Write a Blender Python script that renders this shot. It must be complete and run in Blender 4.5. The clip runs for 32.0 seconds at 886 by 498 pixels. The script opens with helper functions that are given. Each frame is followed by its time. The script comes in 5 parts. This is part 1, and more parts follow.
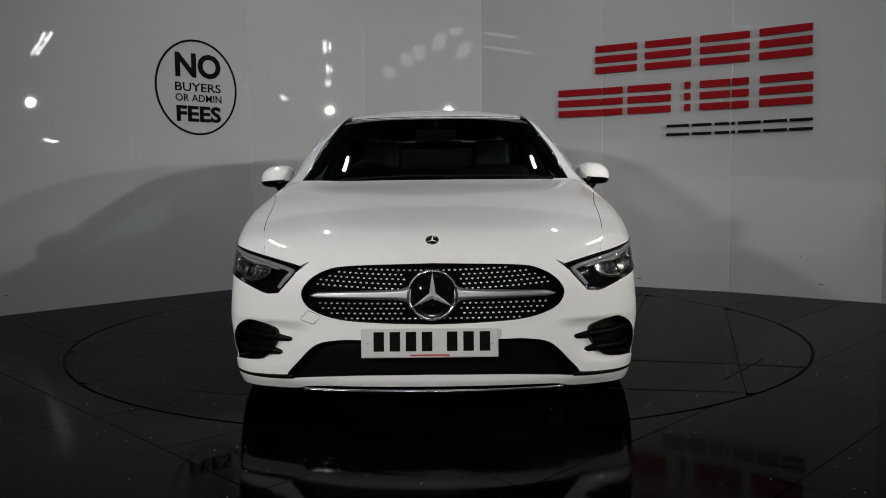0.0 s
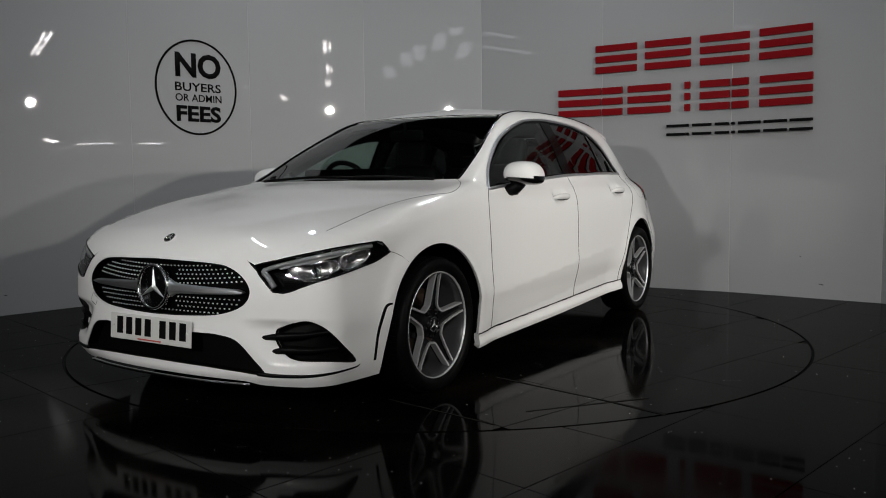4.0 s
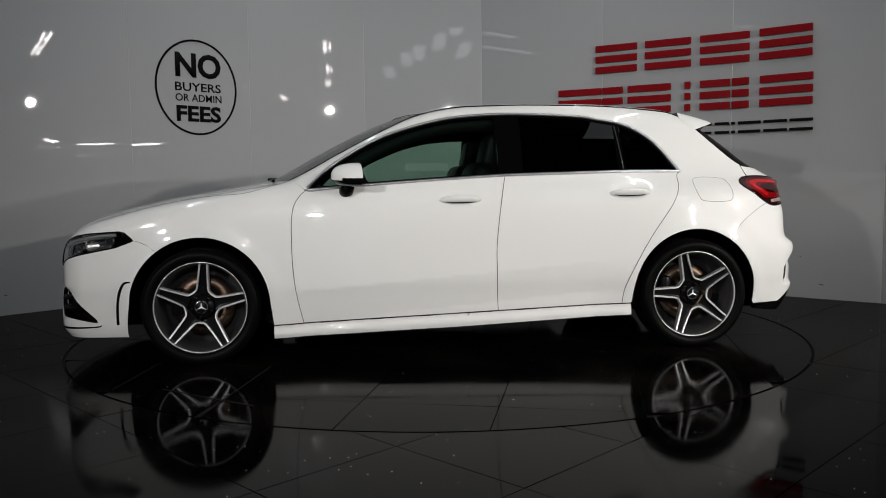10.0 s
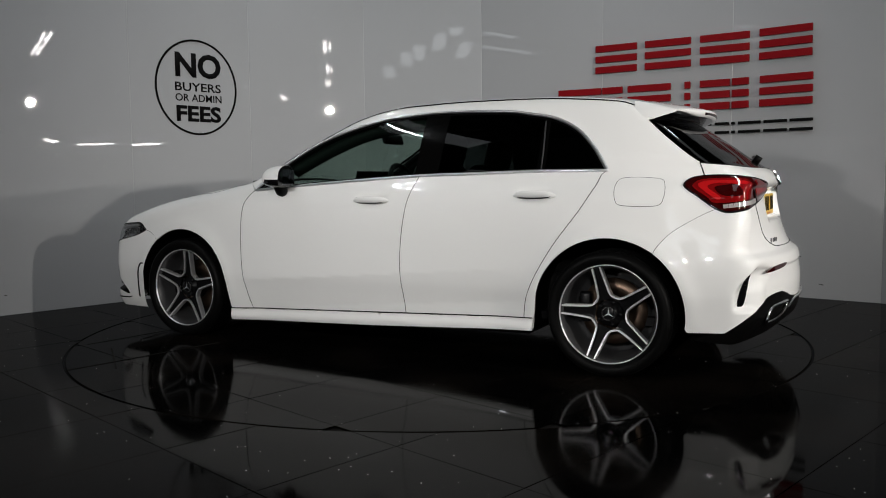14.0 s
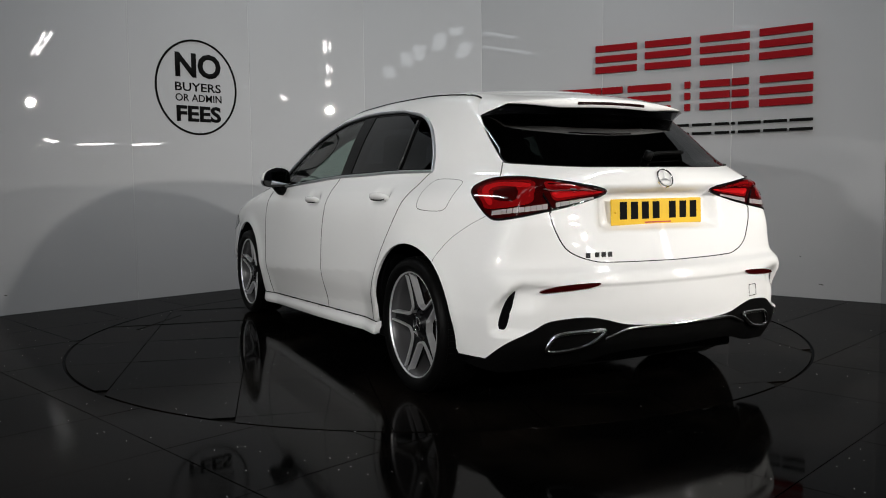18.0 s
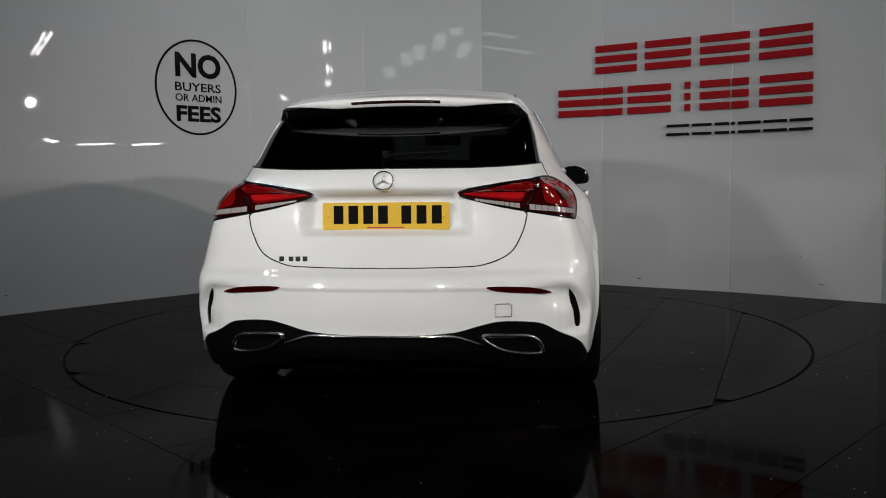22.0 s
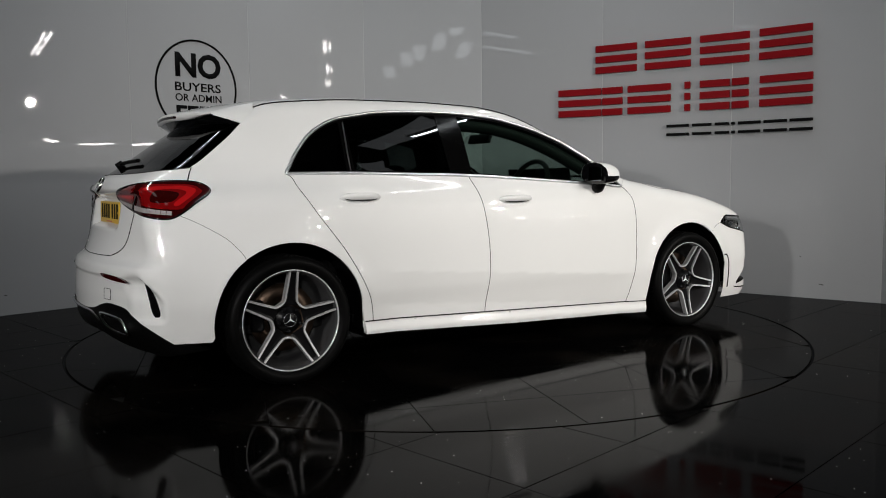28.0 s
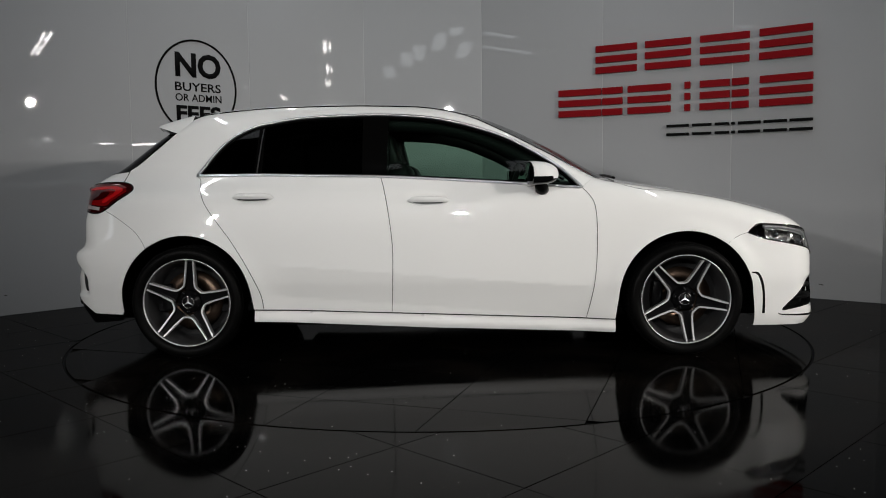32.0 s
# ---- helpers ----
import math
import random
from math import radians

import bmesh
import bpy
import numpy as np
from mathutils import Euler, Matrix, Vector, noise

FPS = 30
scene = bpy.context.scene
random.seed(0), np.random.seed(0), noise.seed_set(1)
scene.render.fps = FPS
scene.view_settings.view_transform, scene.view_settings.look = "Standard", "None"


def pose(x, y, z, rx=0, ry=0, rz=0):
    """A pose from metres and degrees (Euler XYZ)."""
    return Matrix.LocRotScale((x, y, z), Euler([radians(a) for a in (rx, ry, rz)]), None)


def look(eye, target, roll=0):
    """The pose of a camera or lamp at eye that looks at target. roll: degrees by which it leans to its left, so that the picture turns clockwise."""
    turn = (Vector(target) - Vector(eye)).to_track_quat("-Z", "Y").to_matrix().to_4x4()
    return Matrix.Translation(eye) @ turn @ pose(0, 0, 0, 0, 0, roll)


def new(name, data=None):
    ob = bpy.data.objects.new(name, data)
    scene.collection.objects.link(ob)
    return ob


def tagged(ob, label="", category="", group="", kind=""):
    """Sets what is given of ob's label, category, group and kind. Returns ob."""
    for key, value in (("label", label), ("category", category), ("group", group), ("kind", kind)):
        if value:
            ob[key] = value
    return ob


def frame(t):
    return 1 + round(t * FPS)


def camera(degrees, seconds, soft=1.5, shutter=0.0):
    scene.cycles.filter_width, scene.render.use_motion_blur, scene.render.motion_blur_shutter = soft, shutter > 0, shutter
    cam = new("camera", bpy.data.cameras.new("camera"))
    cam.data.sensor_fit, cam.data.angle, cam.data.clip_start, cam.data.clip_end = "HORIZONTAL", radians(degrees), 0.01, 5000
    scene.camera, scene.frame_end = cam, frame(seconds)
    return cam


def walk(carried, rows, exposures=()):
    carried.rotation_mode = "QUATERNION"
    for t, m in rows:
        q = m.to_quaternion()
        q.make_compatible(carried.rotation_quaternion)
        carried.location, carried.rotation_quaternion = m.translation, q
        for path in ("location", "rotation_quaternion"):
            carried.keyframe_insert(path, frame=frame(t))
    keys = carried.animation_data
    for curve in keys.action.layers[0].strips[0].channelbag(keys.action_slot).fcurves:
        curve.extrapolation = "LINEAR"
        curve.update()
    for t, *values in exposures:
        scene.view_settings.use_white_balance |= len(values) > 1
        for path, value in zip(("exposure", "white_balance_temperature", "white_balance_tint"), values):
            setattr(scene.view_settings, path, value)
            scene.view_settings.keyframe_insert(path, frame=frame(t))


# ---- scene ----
from mathutils.geometry import delaunay_2d_cdt as cdt

cam = camera(57.28, 32.0, soft=1.0)
EYE = pose(0, -5.2728, 0.9483, 90 - 4.6353, 0, -0.3385) @ pose(0, 0, 0, 0, 0, -0.6229)
walk(cam, [(0.0, EYE), (32.0, EYE)],
     exposures=[(0.0, -0.04), (3.0, -0.10), (6.0, -0.07), (10.0, -0.08), (13.0, 0.08), (15.0, 0.28), (17.0, 0.46), (18.5, 0.36), (20.0, 0.08), (25.0, 0.13), (28.0, 0.08), (29.0, -0.05), (30.0, -0.08), (32.0, -0.09)])

# degrees that the turntable has turned from the car's nose pointing at the camera
TURN = [(0.0, 0.5), (0.5, 3.0), (1.0, 6.3), (1.5, 10.63), (2.0, 15.1), (3.0, 24.0), (4.5, 36.9), (6.0, 49.5), (7.0, 57.95), (8.0, 66.6),
        (9.0, 75.15), (10.0, 83.35), (11.0, 91.7), (12.0, 100.3), (13.0, 108.8), (14.0, 117.2), (15.5, 130.1), (17.0, 143.15), (18.0, 151.7),
        (19.0, 160.2), (20.0, 168.8), (21.0, 177.5), (22.0, 186.2), (23.0, 194.9), (24.0, 203.6), (25.0, 212.5), (26.5, 225.5), (28.0, 238.3),
        (29.0, 246.8), (30.0, 255.0), (31.0, 263.4), (32.0, 271.7)]

# ---- light ----
world = bpy.data.worlds.new("world")
scene.world = world
world.use_nodes = True
world.node_tree.nodes["Background"].inputs[0].default_value = (0.55, 0.58, 0.62, 1)
world.node_tree.nodes["Background"].inputs[1].default_value = 0.01
scene.view_settings.exposure = 0.0


def lamp(name, kind, at, target, power, size=0.3, colour=(1, 0.98, 0.955), spread=None, cone=None):
    data = bpy.data.lights.new(name, kind)
    data.energy, data.color = power, colour
    if kind == "AREA":
        data.shape, data.size = "DISK", size
        if spread:
            data.spread = radians(spread)
    else:
        data.shadow_soft_size = size
    if cone:
        data.spot_size, data.spot_blend = radians(cone), 1.0
    ob = new(name, data)
    ob.matrix_basis = look(at, target)
    return ob


FLOODS = [((6.92, -3.32, 2.6), 540, (1, 0.955, 0.895), (1.6, -0.2, 0.8), 44), ((5.6, -5.6, 2.6), 920, (1, 0.955, 0.895), (1.55, 0.0, 0.9), 52), ((-0.1, -7.9, 2.6), 430, (1, 0.98, 0.955), (0.0, 0.2, 1.2), 46)]
SOFT = (-3.1, -6.0, 2.15)
# unseen strips added as fill for the wall's top and the car's upper faces
OVERHEAD_FILL = [(-2.6, -0.7, 4.40, 16, 1.6), (-1.6, 1.6, 4.40, 22, 0.6), (1.7, 1.6, 4.40, 24, 0.6), (2.6, -0.7, 4.40, 15, 1.6)]
for at_, power_, tint_, aim_, cone_ in FLOODS:
    lamp("floodlight_lamp", "SPOT", at_, aim_, power_, 0.075, tint_, cone=cone_)
lamp("softbox_lamp", "AREA", SOFT, (0.2, 0.2, 0.8), 25, 0.24, spread=84)
for x_, y_, z_, power_, long_ in OVERHEAD_FILL:
    strip = lamp("overhead_fill_lamp", "AREA", (x_, y_, z_), (x_, y_ + 0.001, 0), power_, 0.06, (0.90, 0.96, 1.0))
    strip.data.shape, strip.data.size_y = "RECTANGLE", long_


# ---- materials ----
def material(name, colour, rough=0.5, metal=0.0, coat=0.0, spec=None):
    m = bpy.data.materials.new(name)
    m.use_nodes = True
    b = m.node_tree.nodes["Principled BSDF"]
    b.inputs["Base Color"].default_value = (*colour, 1)
    b.inputs["Roughness"].default_value = rough
    b.inputs["Metallic"].default_value = metal
    b.inputs["Coat Weight"].default_value = coat
    b.inputs["Coat Roughness"].default_value = 0.02
    if spec is not None:
        b.inputs["Specular IOR Level"].default_value = spec
    return m


def vary(m, scale=8.0, amount=0.15, rough=0.1, bump=0.0, fine=60.0):
    """Grain at two scales: colour and roughness drift slowly, fine relief on top."""
    t = m.node_tree
    b = t.nodes["Principled BSDF"]
    co = t.nodes.new("ShaderNodeTexCoord")
    n1, n2 = t.nodes.new("ShaderNodeTexNoise"), t.nodes.new("ShaderNodeTexNoise")
    n1.inputs["Scale"].default_value, n2.inputs["Scale"].default_value = scale, fine
    n1.inputs["Detail"].default_value = 5
    t.links.new(co.outputs["Object"], n1.inputs["Vector"])
    t.links.new(co.outputs["Object"], n2.inputs["Vector"])
    c = b.inputs["Base Color"].default_value[:]
    ramp = t.nodes.new("ShaderNodeMix")
    ramp.data_type = "RGBA"
    ramp.inputs["A"].default_value = (*[max(0, v * (1 - amount)) for v in c[:3]], 1)
    ramp.inputs["B"].default_value = (*[min(1, v * (1 + amount)) for v in c[:3]], 1)
    t.links.new(n1.outputs["Fac"], ramp.inputs["Factor"])
    t.links.new(ramp.outputs["Result"], b.inputs["Base Color"])
    r = b.inputs["Roughness"].default_value
    mr = t.nodes.new("ShaderNodeMapRange")
    mr.inputs["To Min"].default_value, mr.inputs["To Max"].default_value = max(0.01, r - rough), min(1, r + rough)
    t.links.new(n1.outputs["Fac"], mr.inputs["Value"])
    t.links.new(mr.outputs["Result"], b.inputs["Roughness"])
    if bump:
        bp = t.nodes.new("ShaderNodeBump")
        bp.inputs["Strength"].default_value, bp.inputs["Distance"].default_value = bump, 0.002
        t.links.new(n2.outputs["Fac"], bp.inputs["Height"])
        t.links.new(bp.outputs["Normal"], b.inputs["Normal"])
    return m


def glass(name, tint):
    """A thin pane: a tinted see-through layer under a clear gloss."""
    m = bpy.data.materials.new(name)
    m.use_nodes = True
    t = m.node_tree
    t.nodes.clear()
    out, mix = t.nodes.new("ShaderNodeOutputMaterial"), t.nodes.new("ShaderNodeMixShader")
    tr, gl, fr = t.nodes.new("ShaderNodeBsdfTransparent"), t.nodes.new("ShaderNodeBsdfGlossy"), t.nodes.new("ShaderNodeLayerWeight")
    pw, ma = t.nodes.new("ShaderNodeMath"), t.nodes.new("ShaderNodeMath")
    pw.operation, pw.inputs[1].default_value = "POWER", 5.0
    ma.operation, ma.inputs[1].default_value, ma.inputs[2].default_value = "MULTIPLY_ADD", 0.93, 0.055
    tr.inputs["Color"].default_value = (*tint, 1)
    gl.inputs["Roughness"].default_value = 0.01
    fr.inputs["Blend"].default_value = 0.5
    t.links.new(fr.outputs["Facing"], pw.inputs[0])
    t.links.new(pw.outputs[0], ma.inputs[0])
    t.links.new(ma.outputs[0], mix.inputs[0])
    t.links.new(tr.outputs[0], mix.inputs[1])
    t.links.new(gl.outputs[0], mix.inputs[2])
    t.links.new(mix.outputs[0], out.inputs[0])
    return m


PAINT = vary(material("white_paint", (0.83, 0.83, 0.82), 0.4, coat=1.0, spec=0.2), 3, 0.01, 0.05)
PAINT.node_tree.nodes["Principled BSDF"].inputs["Coat IOR"].default_value = 1.62
BLACK_GLOSS = material("gloss_black", (0.003, 0.003, 0.0035), 0.06)
GRILLE_BLACK = material("grille_black", (0.001, 0.001, 0.001), 0.6, spec=0.02)
BLACK_PLASTIC = vary(material("black_plastic", (0.0022, 0.0022, 0.0022), 0.4, spec=0.07), 20, 0.2, 0.1, 0.2, 300)
RUBBER = vary(material("tyre_rubber", (0.0025, 0.0025, 0.0025), 0.45, spec=0.06), 12, 0.3, 0.12, 0.3, 120)
CHROME = material("chrome", (0.86, 0.87, 0.88), 0.16, 1.0)
SATIN = material("satin_silver", (0.60, 0.61, 0.63), 0.38, 1.0)
ALLOY = vary(material("machined_alloy", (0.80, 0.80, 0.81), 0.40, 0.8), 40, 0.06, 0.06)
ALLOY_DARK = material("dark_grey_lacquer", (0.004, 0.004, 0.0045), 0.3, 0.0, spec=0.12)
RIM_GREY = material("grey_lacquer", (0.05, 0.05, 0.052), 0.34, 0.25, coat=0.3)
STEEL = vary(material("brake_steel", (0.15, 0.105, 0.078), 0.4, 1.0), 30, 0.25, 0.15)
SHUT = material("panel_gap_and_shade", (0.014, 0.014, 0.014), 0.8, spec=0.1)
CLEAR = glass("clear_glass", (0.56, 0.73, 0.64))
PRIVACY = glass("privacy_glass", (0.028, 0.030, 0.032))
SCREEN = glass("windscreen_glass", (0.44, 0.48, 0.475))
LENS = glass("headlamp_lens", (0.93, 0.94, 0.95))
REDLENS = material("red_lens", (0.46, 0.008, 0.010), 0.06, coat=1.0)
DARKRED = material("dark_red_lens", (0.030, 0.0008, 0.001), 0.06, coat=1.0)
MIDRED = material("mid_red_lens", (0.18, 0.003, 0.004), 0.06, coat=1.0)
TRIM = vary(material("cabin_trim", (0.006, 0.006, 0.0065), 0.6, spec=0.12), 30, 0.2, 0.1, 0.2, 200)
LEATHER = vary(material("black_leather", (0.007, 0.0068, 0.0068), 0.45, spec=0.15), 25, 0.2, 0.1, 0.4, 90)

# ---- the car's body as one smooth implicit form (x forward, y to its left, z up) ----
def spline(xs, ys):
    """Monotone cubic through a few design stations."""
    xs, ys = np.array(xs, float), np.array(ys, float)
    h = np.diff(xs)
    d = np.diff(ys) / h
    m = np.zeros_like(xs)
    m[0], m[-1] = d[0], d[-1]
    for i in range(1, len(xs) - 1):
        if d[i - 1] * d[i] > 0:
            w1, w2 = 2 * h[i] + h[i - 1], h[i] + 2 * h[i - 1]
            m[i] = (w1 + w2) / (w1 / d[i - 1] + w2 / d[i])

    def at(x):
        x = np.asarray(x, float)
        i = np.clip(np.searchsorted(xs, x) - 1, 0, len(h) - 1)
        t = np.clip((x - xs[i]) / h[i], 0, 1)
        return ((1 + 2 * t) * (1 - t) ** 2 * ys[i] + t * (1 - t) ** 2 * h[i] * m[i]
                + t * t * (3 - 2 * t) * ys[i + 1] - t * t * (1 - t) * h[i] * m[i + 1])
    return at


def step(a, b, x):
    t = np.clip((np.asarray(x, float) - a) / (b - a), 0, 1)
    return t * t * (3 - 2 * t)


HUB_X, HUB_Z = 1.3645, 0.303
top_line = spline([-2.3, -1.79, -1.58, -1.21, -0.84, -0.47, -0.1, 0.09, 0.27, 0.45, 0.75, 0.98, 1.07, 1.16, 1.35, 1.7, 1.85, 2.05, 2.15, 2.22, 2.30],
                  [1.14, 1.288, 1.350, 1.411, 1.434, 1.437, 1.421, 1.394, 1.352, 1.286, 1.136, 1.007, 0.966, 0.948, 0.918, 0.856, 0.822, 0.766, 0.722, 0.663, 0.55])
top_bow = spline([-1.2, 0.0, 0.4, 1.0, 1.6, 2.2], [0.0, 0.12, 0.30, 0.30, 0.16, 0.20])
top_crown = spline([-1.8, -0.4, 0.3, 1.0, 1.3, 1.9, 2.2], [0.13, 0.13, 0.08, 0.01, 0.02, 0.05, 0.06])
side_line = spline([0.10, 0.16, 0.21, 0.26, 0.33, 0.42, 0.55, 0.72, 0.83, 0.90, 0.96, 1.00, 1.06, 1.18, 1.32, 1.45],
                   [0.82, 0.858, 0.873, 0.880, 0.886, 0.895, 0.891, 0.883, 0.868, 0.839, 0.799, 0.778, 0.752, 0.697, 0.617, 0.53])
side_front = spline([0.9, 1.3, 1.7, 1.95, 2.12, 2.25], [0.0, 0.010, 0.032, 0.070, 0.13, 0.22])
side_rear = spline([-2.25, -2.1, -1.95, -1.75, -1.4, -1.0], [0.165, 0.110, 0.072, 0.034, 0.006, 0.0])
cabin_rear = spline([-2.1, -1.7, -1.3, -0.7, 0.0], [0.17, 0.10, 0.045, 0.012, 0.0])
shoulder = spline([-2.1, -1.85, -1.6, -1.3, -1.0], [0.062, 0.055, 0.022, 0.004, 0.0])
nose_line = spline([0.10, 0.15, 0.20, 0.30, 0.42, 0.52, 0.62, 0.68, 0.74, 0.85],
                   [2.16, 2.205, 2.235, 2.235, 2.225, 2.222, 2.205, 2.185, 2.14, 2.0])
tail_line = spline([0.12, 0.20, 0.30, 0.42, 0.52, 0.575, 0.61, 0.65, 0.76, 0.86, 0.905, 0.93, 0.98, 1.015, 1.05, 1.15, 1.26, 1.32, 1.40],
                   [-2.05, -2.12, -2.170, -2.175, -2.165, -2.150, -2.108, -2.088, -2.048, -2.030, -2.027, -2.046, -2.026, -1.983, -1.930, -1.79, -1.63, -1.53, -1.42])


def half_width(x, z):
    w = side_line(z) - side_front(x) * (1 - 0.16 * step(0.70, 0.38, z)) - side_rear(x) - cabin_rear(x) * step(0.86, 1.08, z)
    for hx in (HUB_X, -HUB_X):
        r = np.hypot(x - hx, (z - HUB_Z))
        w = w + 0.012 * np.exp(-((r - 0.375) / 0.055) ** 2) * step(0.2, 0.4, z)
    # the haunches swell over the rear wheels
    w = w + 0.016 * np.exp(-((x + 1.25) / 0.36) ** 2) * step(0.32, 0.5, z) * step(1.0, 0.84, z)
    # the shoulders draw in towards the tail lamps
    w = w - shoulder(x) * step(0.50, 0.85, z) * step(1.06, 0.94, z)
    # the flanks draw in below a crease that climbs to the rear
    crease = 0.443 - 0.077 * x
    between = step(-0.98, -0.75, x) * step(0.98, 0.75, x)
    w = w - 0.026 * between * np.clip((crease - z) / 0.17, 0, 1)
    return w


def smooth_max(a, b, r):
    h = np.maximum(r - np.abs(a - b), 0) / r
    return np.maximum(a, b) + h * h * r / 4


def body(x, y, z):
    ay = np.abs(y)
    side = (ay - half_width(x, z)) * 0.95
    top = (z - top_line(x + top_bow(x) * ay ** 2) + top_crown(x) * ay ** 2) * 0.85
    front = (x - nose_line(z) + 0.295 * ay ** 2.4) * 0.95
    boxy = 1 - 0.45 * step(0.60, 0.78, z) * step(1.0, 0.92, z)
    tail = tail_line(z) + boxy * 0.11 * ay ** 2.2 * step(1.4, 0.8, z) + boxy * (0.12 + 0.18 * step(0.92, 1.06, z) + 0.05 * step(0.56, 0.46, z)) * ay ** 2 - x
    f = smooth_max(side, top, 0.04 + 0.04 * step(0.9, 1.4, x) + 0.02 * step(0.1, -0.3, x))
    f = smooth_max(f, front, 0.07)
    return smooth_max(f, tail * 0.85, 0.07)


def slope(p):
    e = 0.002
    g = np.stack([body(*(p + e * np.eye(3)[i]).T) - body(*(p - e * np.eye(3)[i]).T) for i in range(3)], 1)
    return g / np.linalg.norm(g, axis=1)[:, None]


def meet(o, d, near, far):
    """Where rays from inside leave the body."""
    a, b = np.full(len(o), float(near)), np.full(len(o), float(far))
    for _ in range(36):
        m = (a + b) / 2
        out = body(*(o + d * m[:, None]).T) > 0
        b, a = np.where(out, m, b), np.where(out, a, m)
    return o + d * ((a + b) / 2)[:, None]


def chart(kind, q, sign=1):
    """Points of the skin from flat coordinates: side (x, z), top (x, y), roll (x, angle), nose and tail (angle, z)."""
    q = np.asarray(q, float)
    u, v, n = q[:, 0], q[:, 1], np.zeros(len(q))
    if kind == "side":
        return meet(np.stack([u, n, v], 1), np.stack([n, n + sign, n], 1), 0, 1.2)
    if kind == "top":
        return meet(np.stack([u, v, n + 0.4], 1), np.stack([n, n, n + 1], 1), 0, 1.4)
    if kind == "roll":
        return meet(np.stack([u, n, n + ROLL_Z], 1), np.stack([n, sign * np.cos(v), np.sin(v)], 1), 0, 1.3)
    if kind == "nose":
        return meet(np.stack([n + NOSE_X, n, v], 1), np.stack([np.cos(u), sign * np.sin(u), n], 1), 0, 1.6)
    return meet(np.stack([n - NOSE_X, n, v], 1), np.stack([-np.cos(u), sign * np.sin(u), n], 1), -0.6, 1.6)


ROLL_Z, NOSE_X = 0.62, 1.25


def flat(kind, p):
    """The flat coordinates of points of the skin (on the car's left)."""
    x, y, z = np.asarray(p, float).T
    if kind == "side":
        return np.stack([x, z], 1)
    if kind == "top":
        return np.stack([x, y], 1)
    if kind == "roll":
        return np.stack([x, np.arctan2(z - ROLL_Z, np.abs(y))], 1)
    return np.stack([np.arctan2(y, np.abs(x) - NOSE_X), z], 1)



# ---- building helpers ----
def part(name, bm, mat, parent, label="", smooth=True):
    """Links a bmesh as one mesh object under a thing or a part."""
    me = bpy.data.meshes.new(name)
    bm.to_mesh(me)
    bm.free()
    return part_mesh(name, me, mat, parent, label, smooth)


def part_mesh(name, me, mat, parent, label="", smooth=True):
    me.materials.append(mat)
    if smooth:
        me.shade_smooth()
    ob = new(name, me)
    ob.parent = parent
    if label:
        ob["label"] = label
    return ob


def thing(name, label, category, m=None, group="", kind=""):
    ob = new(name)
    ob.empty_display_size = 0.1
    if m is not None:
        ob.matrix_basis = m
    return tagged(ob, label, category, group, kind)


def box(bm, size, m=None, bevel=0.0, seg=2):
    r = bmesh.ops.create_cube(bm, size=1.0, matrix=(m or Matrix()) @ Matrix.Diagonal((*size, 1)))
    if bevel:
        es = list({e for v in r["verts"] for e in v.link_edges})
        bmesh.ops.bevel(bm, geom=es, offset=bevel, segments=seg, affect="EDGES", profile=0.5)
    return bm


def lathe(bm, profile, m=None, n=48, closed=False):
    """Turns (radius, along) pairs round the local y axis."""
    m = m or Matrix()
    rings = []
    for r, a in profile:
        rings.append([bm.verts.new(m @ Vector((r * math.cos(2 * math.pi * i / n), a, r * math.sin(2 * math.pi * i / n)))) for i in range(n)])
    pairs = list(zip(rings, rings[1:])) + ([(rings[-1], rings[0])] if closed else [])
    for a, b in pairs:
        for i in range(n):
            bm.faces.new((a[i], a[(i + 1) % n], b[(i + 1) % n], b[i]))
    bmesh.ops.recalc_face_normals(bm, faces=bm.faces[:])
    return bm


def tube(bm, pts, r=0.003, n=6, closed=False, flat_up=None):
    """A round bar along points."""
    pts = [Vector(p) for p in pts]
    rings, k = [], len(pts)
    up = Vector((0, 0, 1))
    for i, p in enumerate(pts):
        a, b = pts[(i - 1) % k if closed else max(i - 1, 0)], pts[(i + 1) % k if closed else min(i + 1, k - 1)]
        t = (b - a).normalized() if (b - a).length > 1e-9 else Vector((1, 0, 0))
        s = t.cross(up)
        s = s.normalized() if s.length > 0.05 else t.cross(Vector((0, 1, 0))).normalized()
        w = s.cross(t)
        rr = r[i] if isinstance(r, (list, tuple)) else r
        rings.append([bm.verts.new(p + (s * math.cos(2 * math.pi * j / n) + w * math.sin(2 * math.pi * j / n)) * rr) for j in range(n)])
    for i in range(k if closed else k - 1):
        a, b = rings[i], rings[(i + 1) % k]
        for j in range(n):
            bm.faces.new((a[j], a[(j + 1) % n], b[(j + 1) % n], b[j]))
    if not closed:
        bm.faces.new(rings[0])
        bm.faces.new(rings[-1])
    bmesh.ops.recalc_face_normals(bm, faces=bm.faces[:])
    return bm


def curve(points, n=8, closed=False):
    """A smooth line through a few design points."""
    p = np.array(points, float)
    k = len(p)
    out = []
    for i in range(k if closed else k - 1):
        a, b, c, d = [p[(i + j) % k] if closed else p[min(max(i + j, 0), k - 1)] for j in (-1, 0, 1, 2)]
        for t in np.arange(n) / n:
            out.append(0.5 * (2 * b + (c - a) * t + (2 * a - 5 * b + 4 * c - d) * t ** 2 + (3 * b - a - 3 * c + d) * t ** 3))
    if not closed:
        out.append(p[-1])
    return np.array(out)


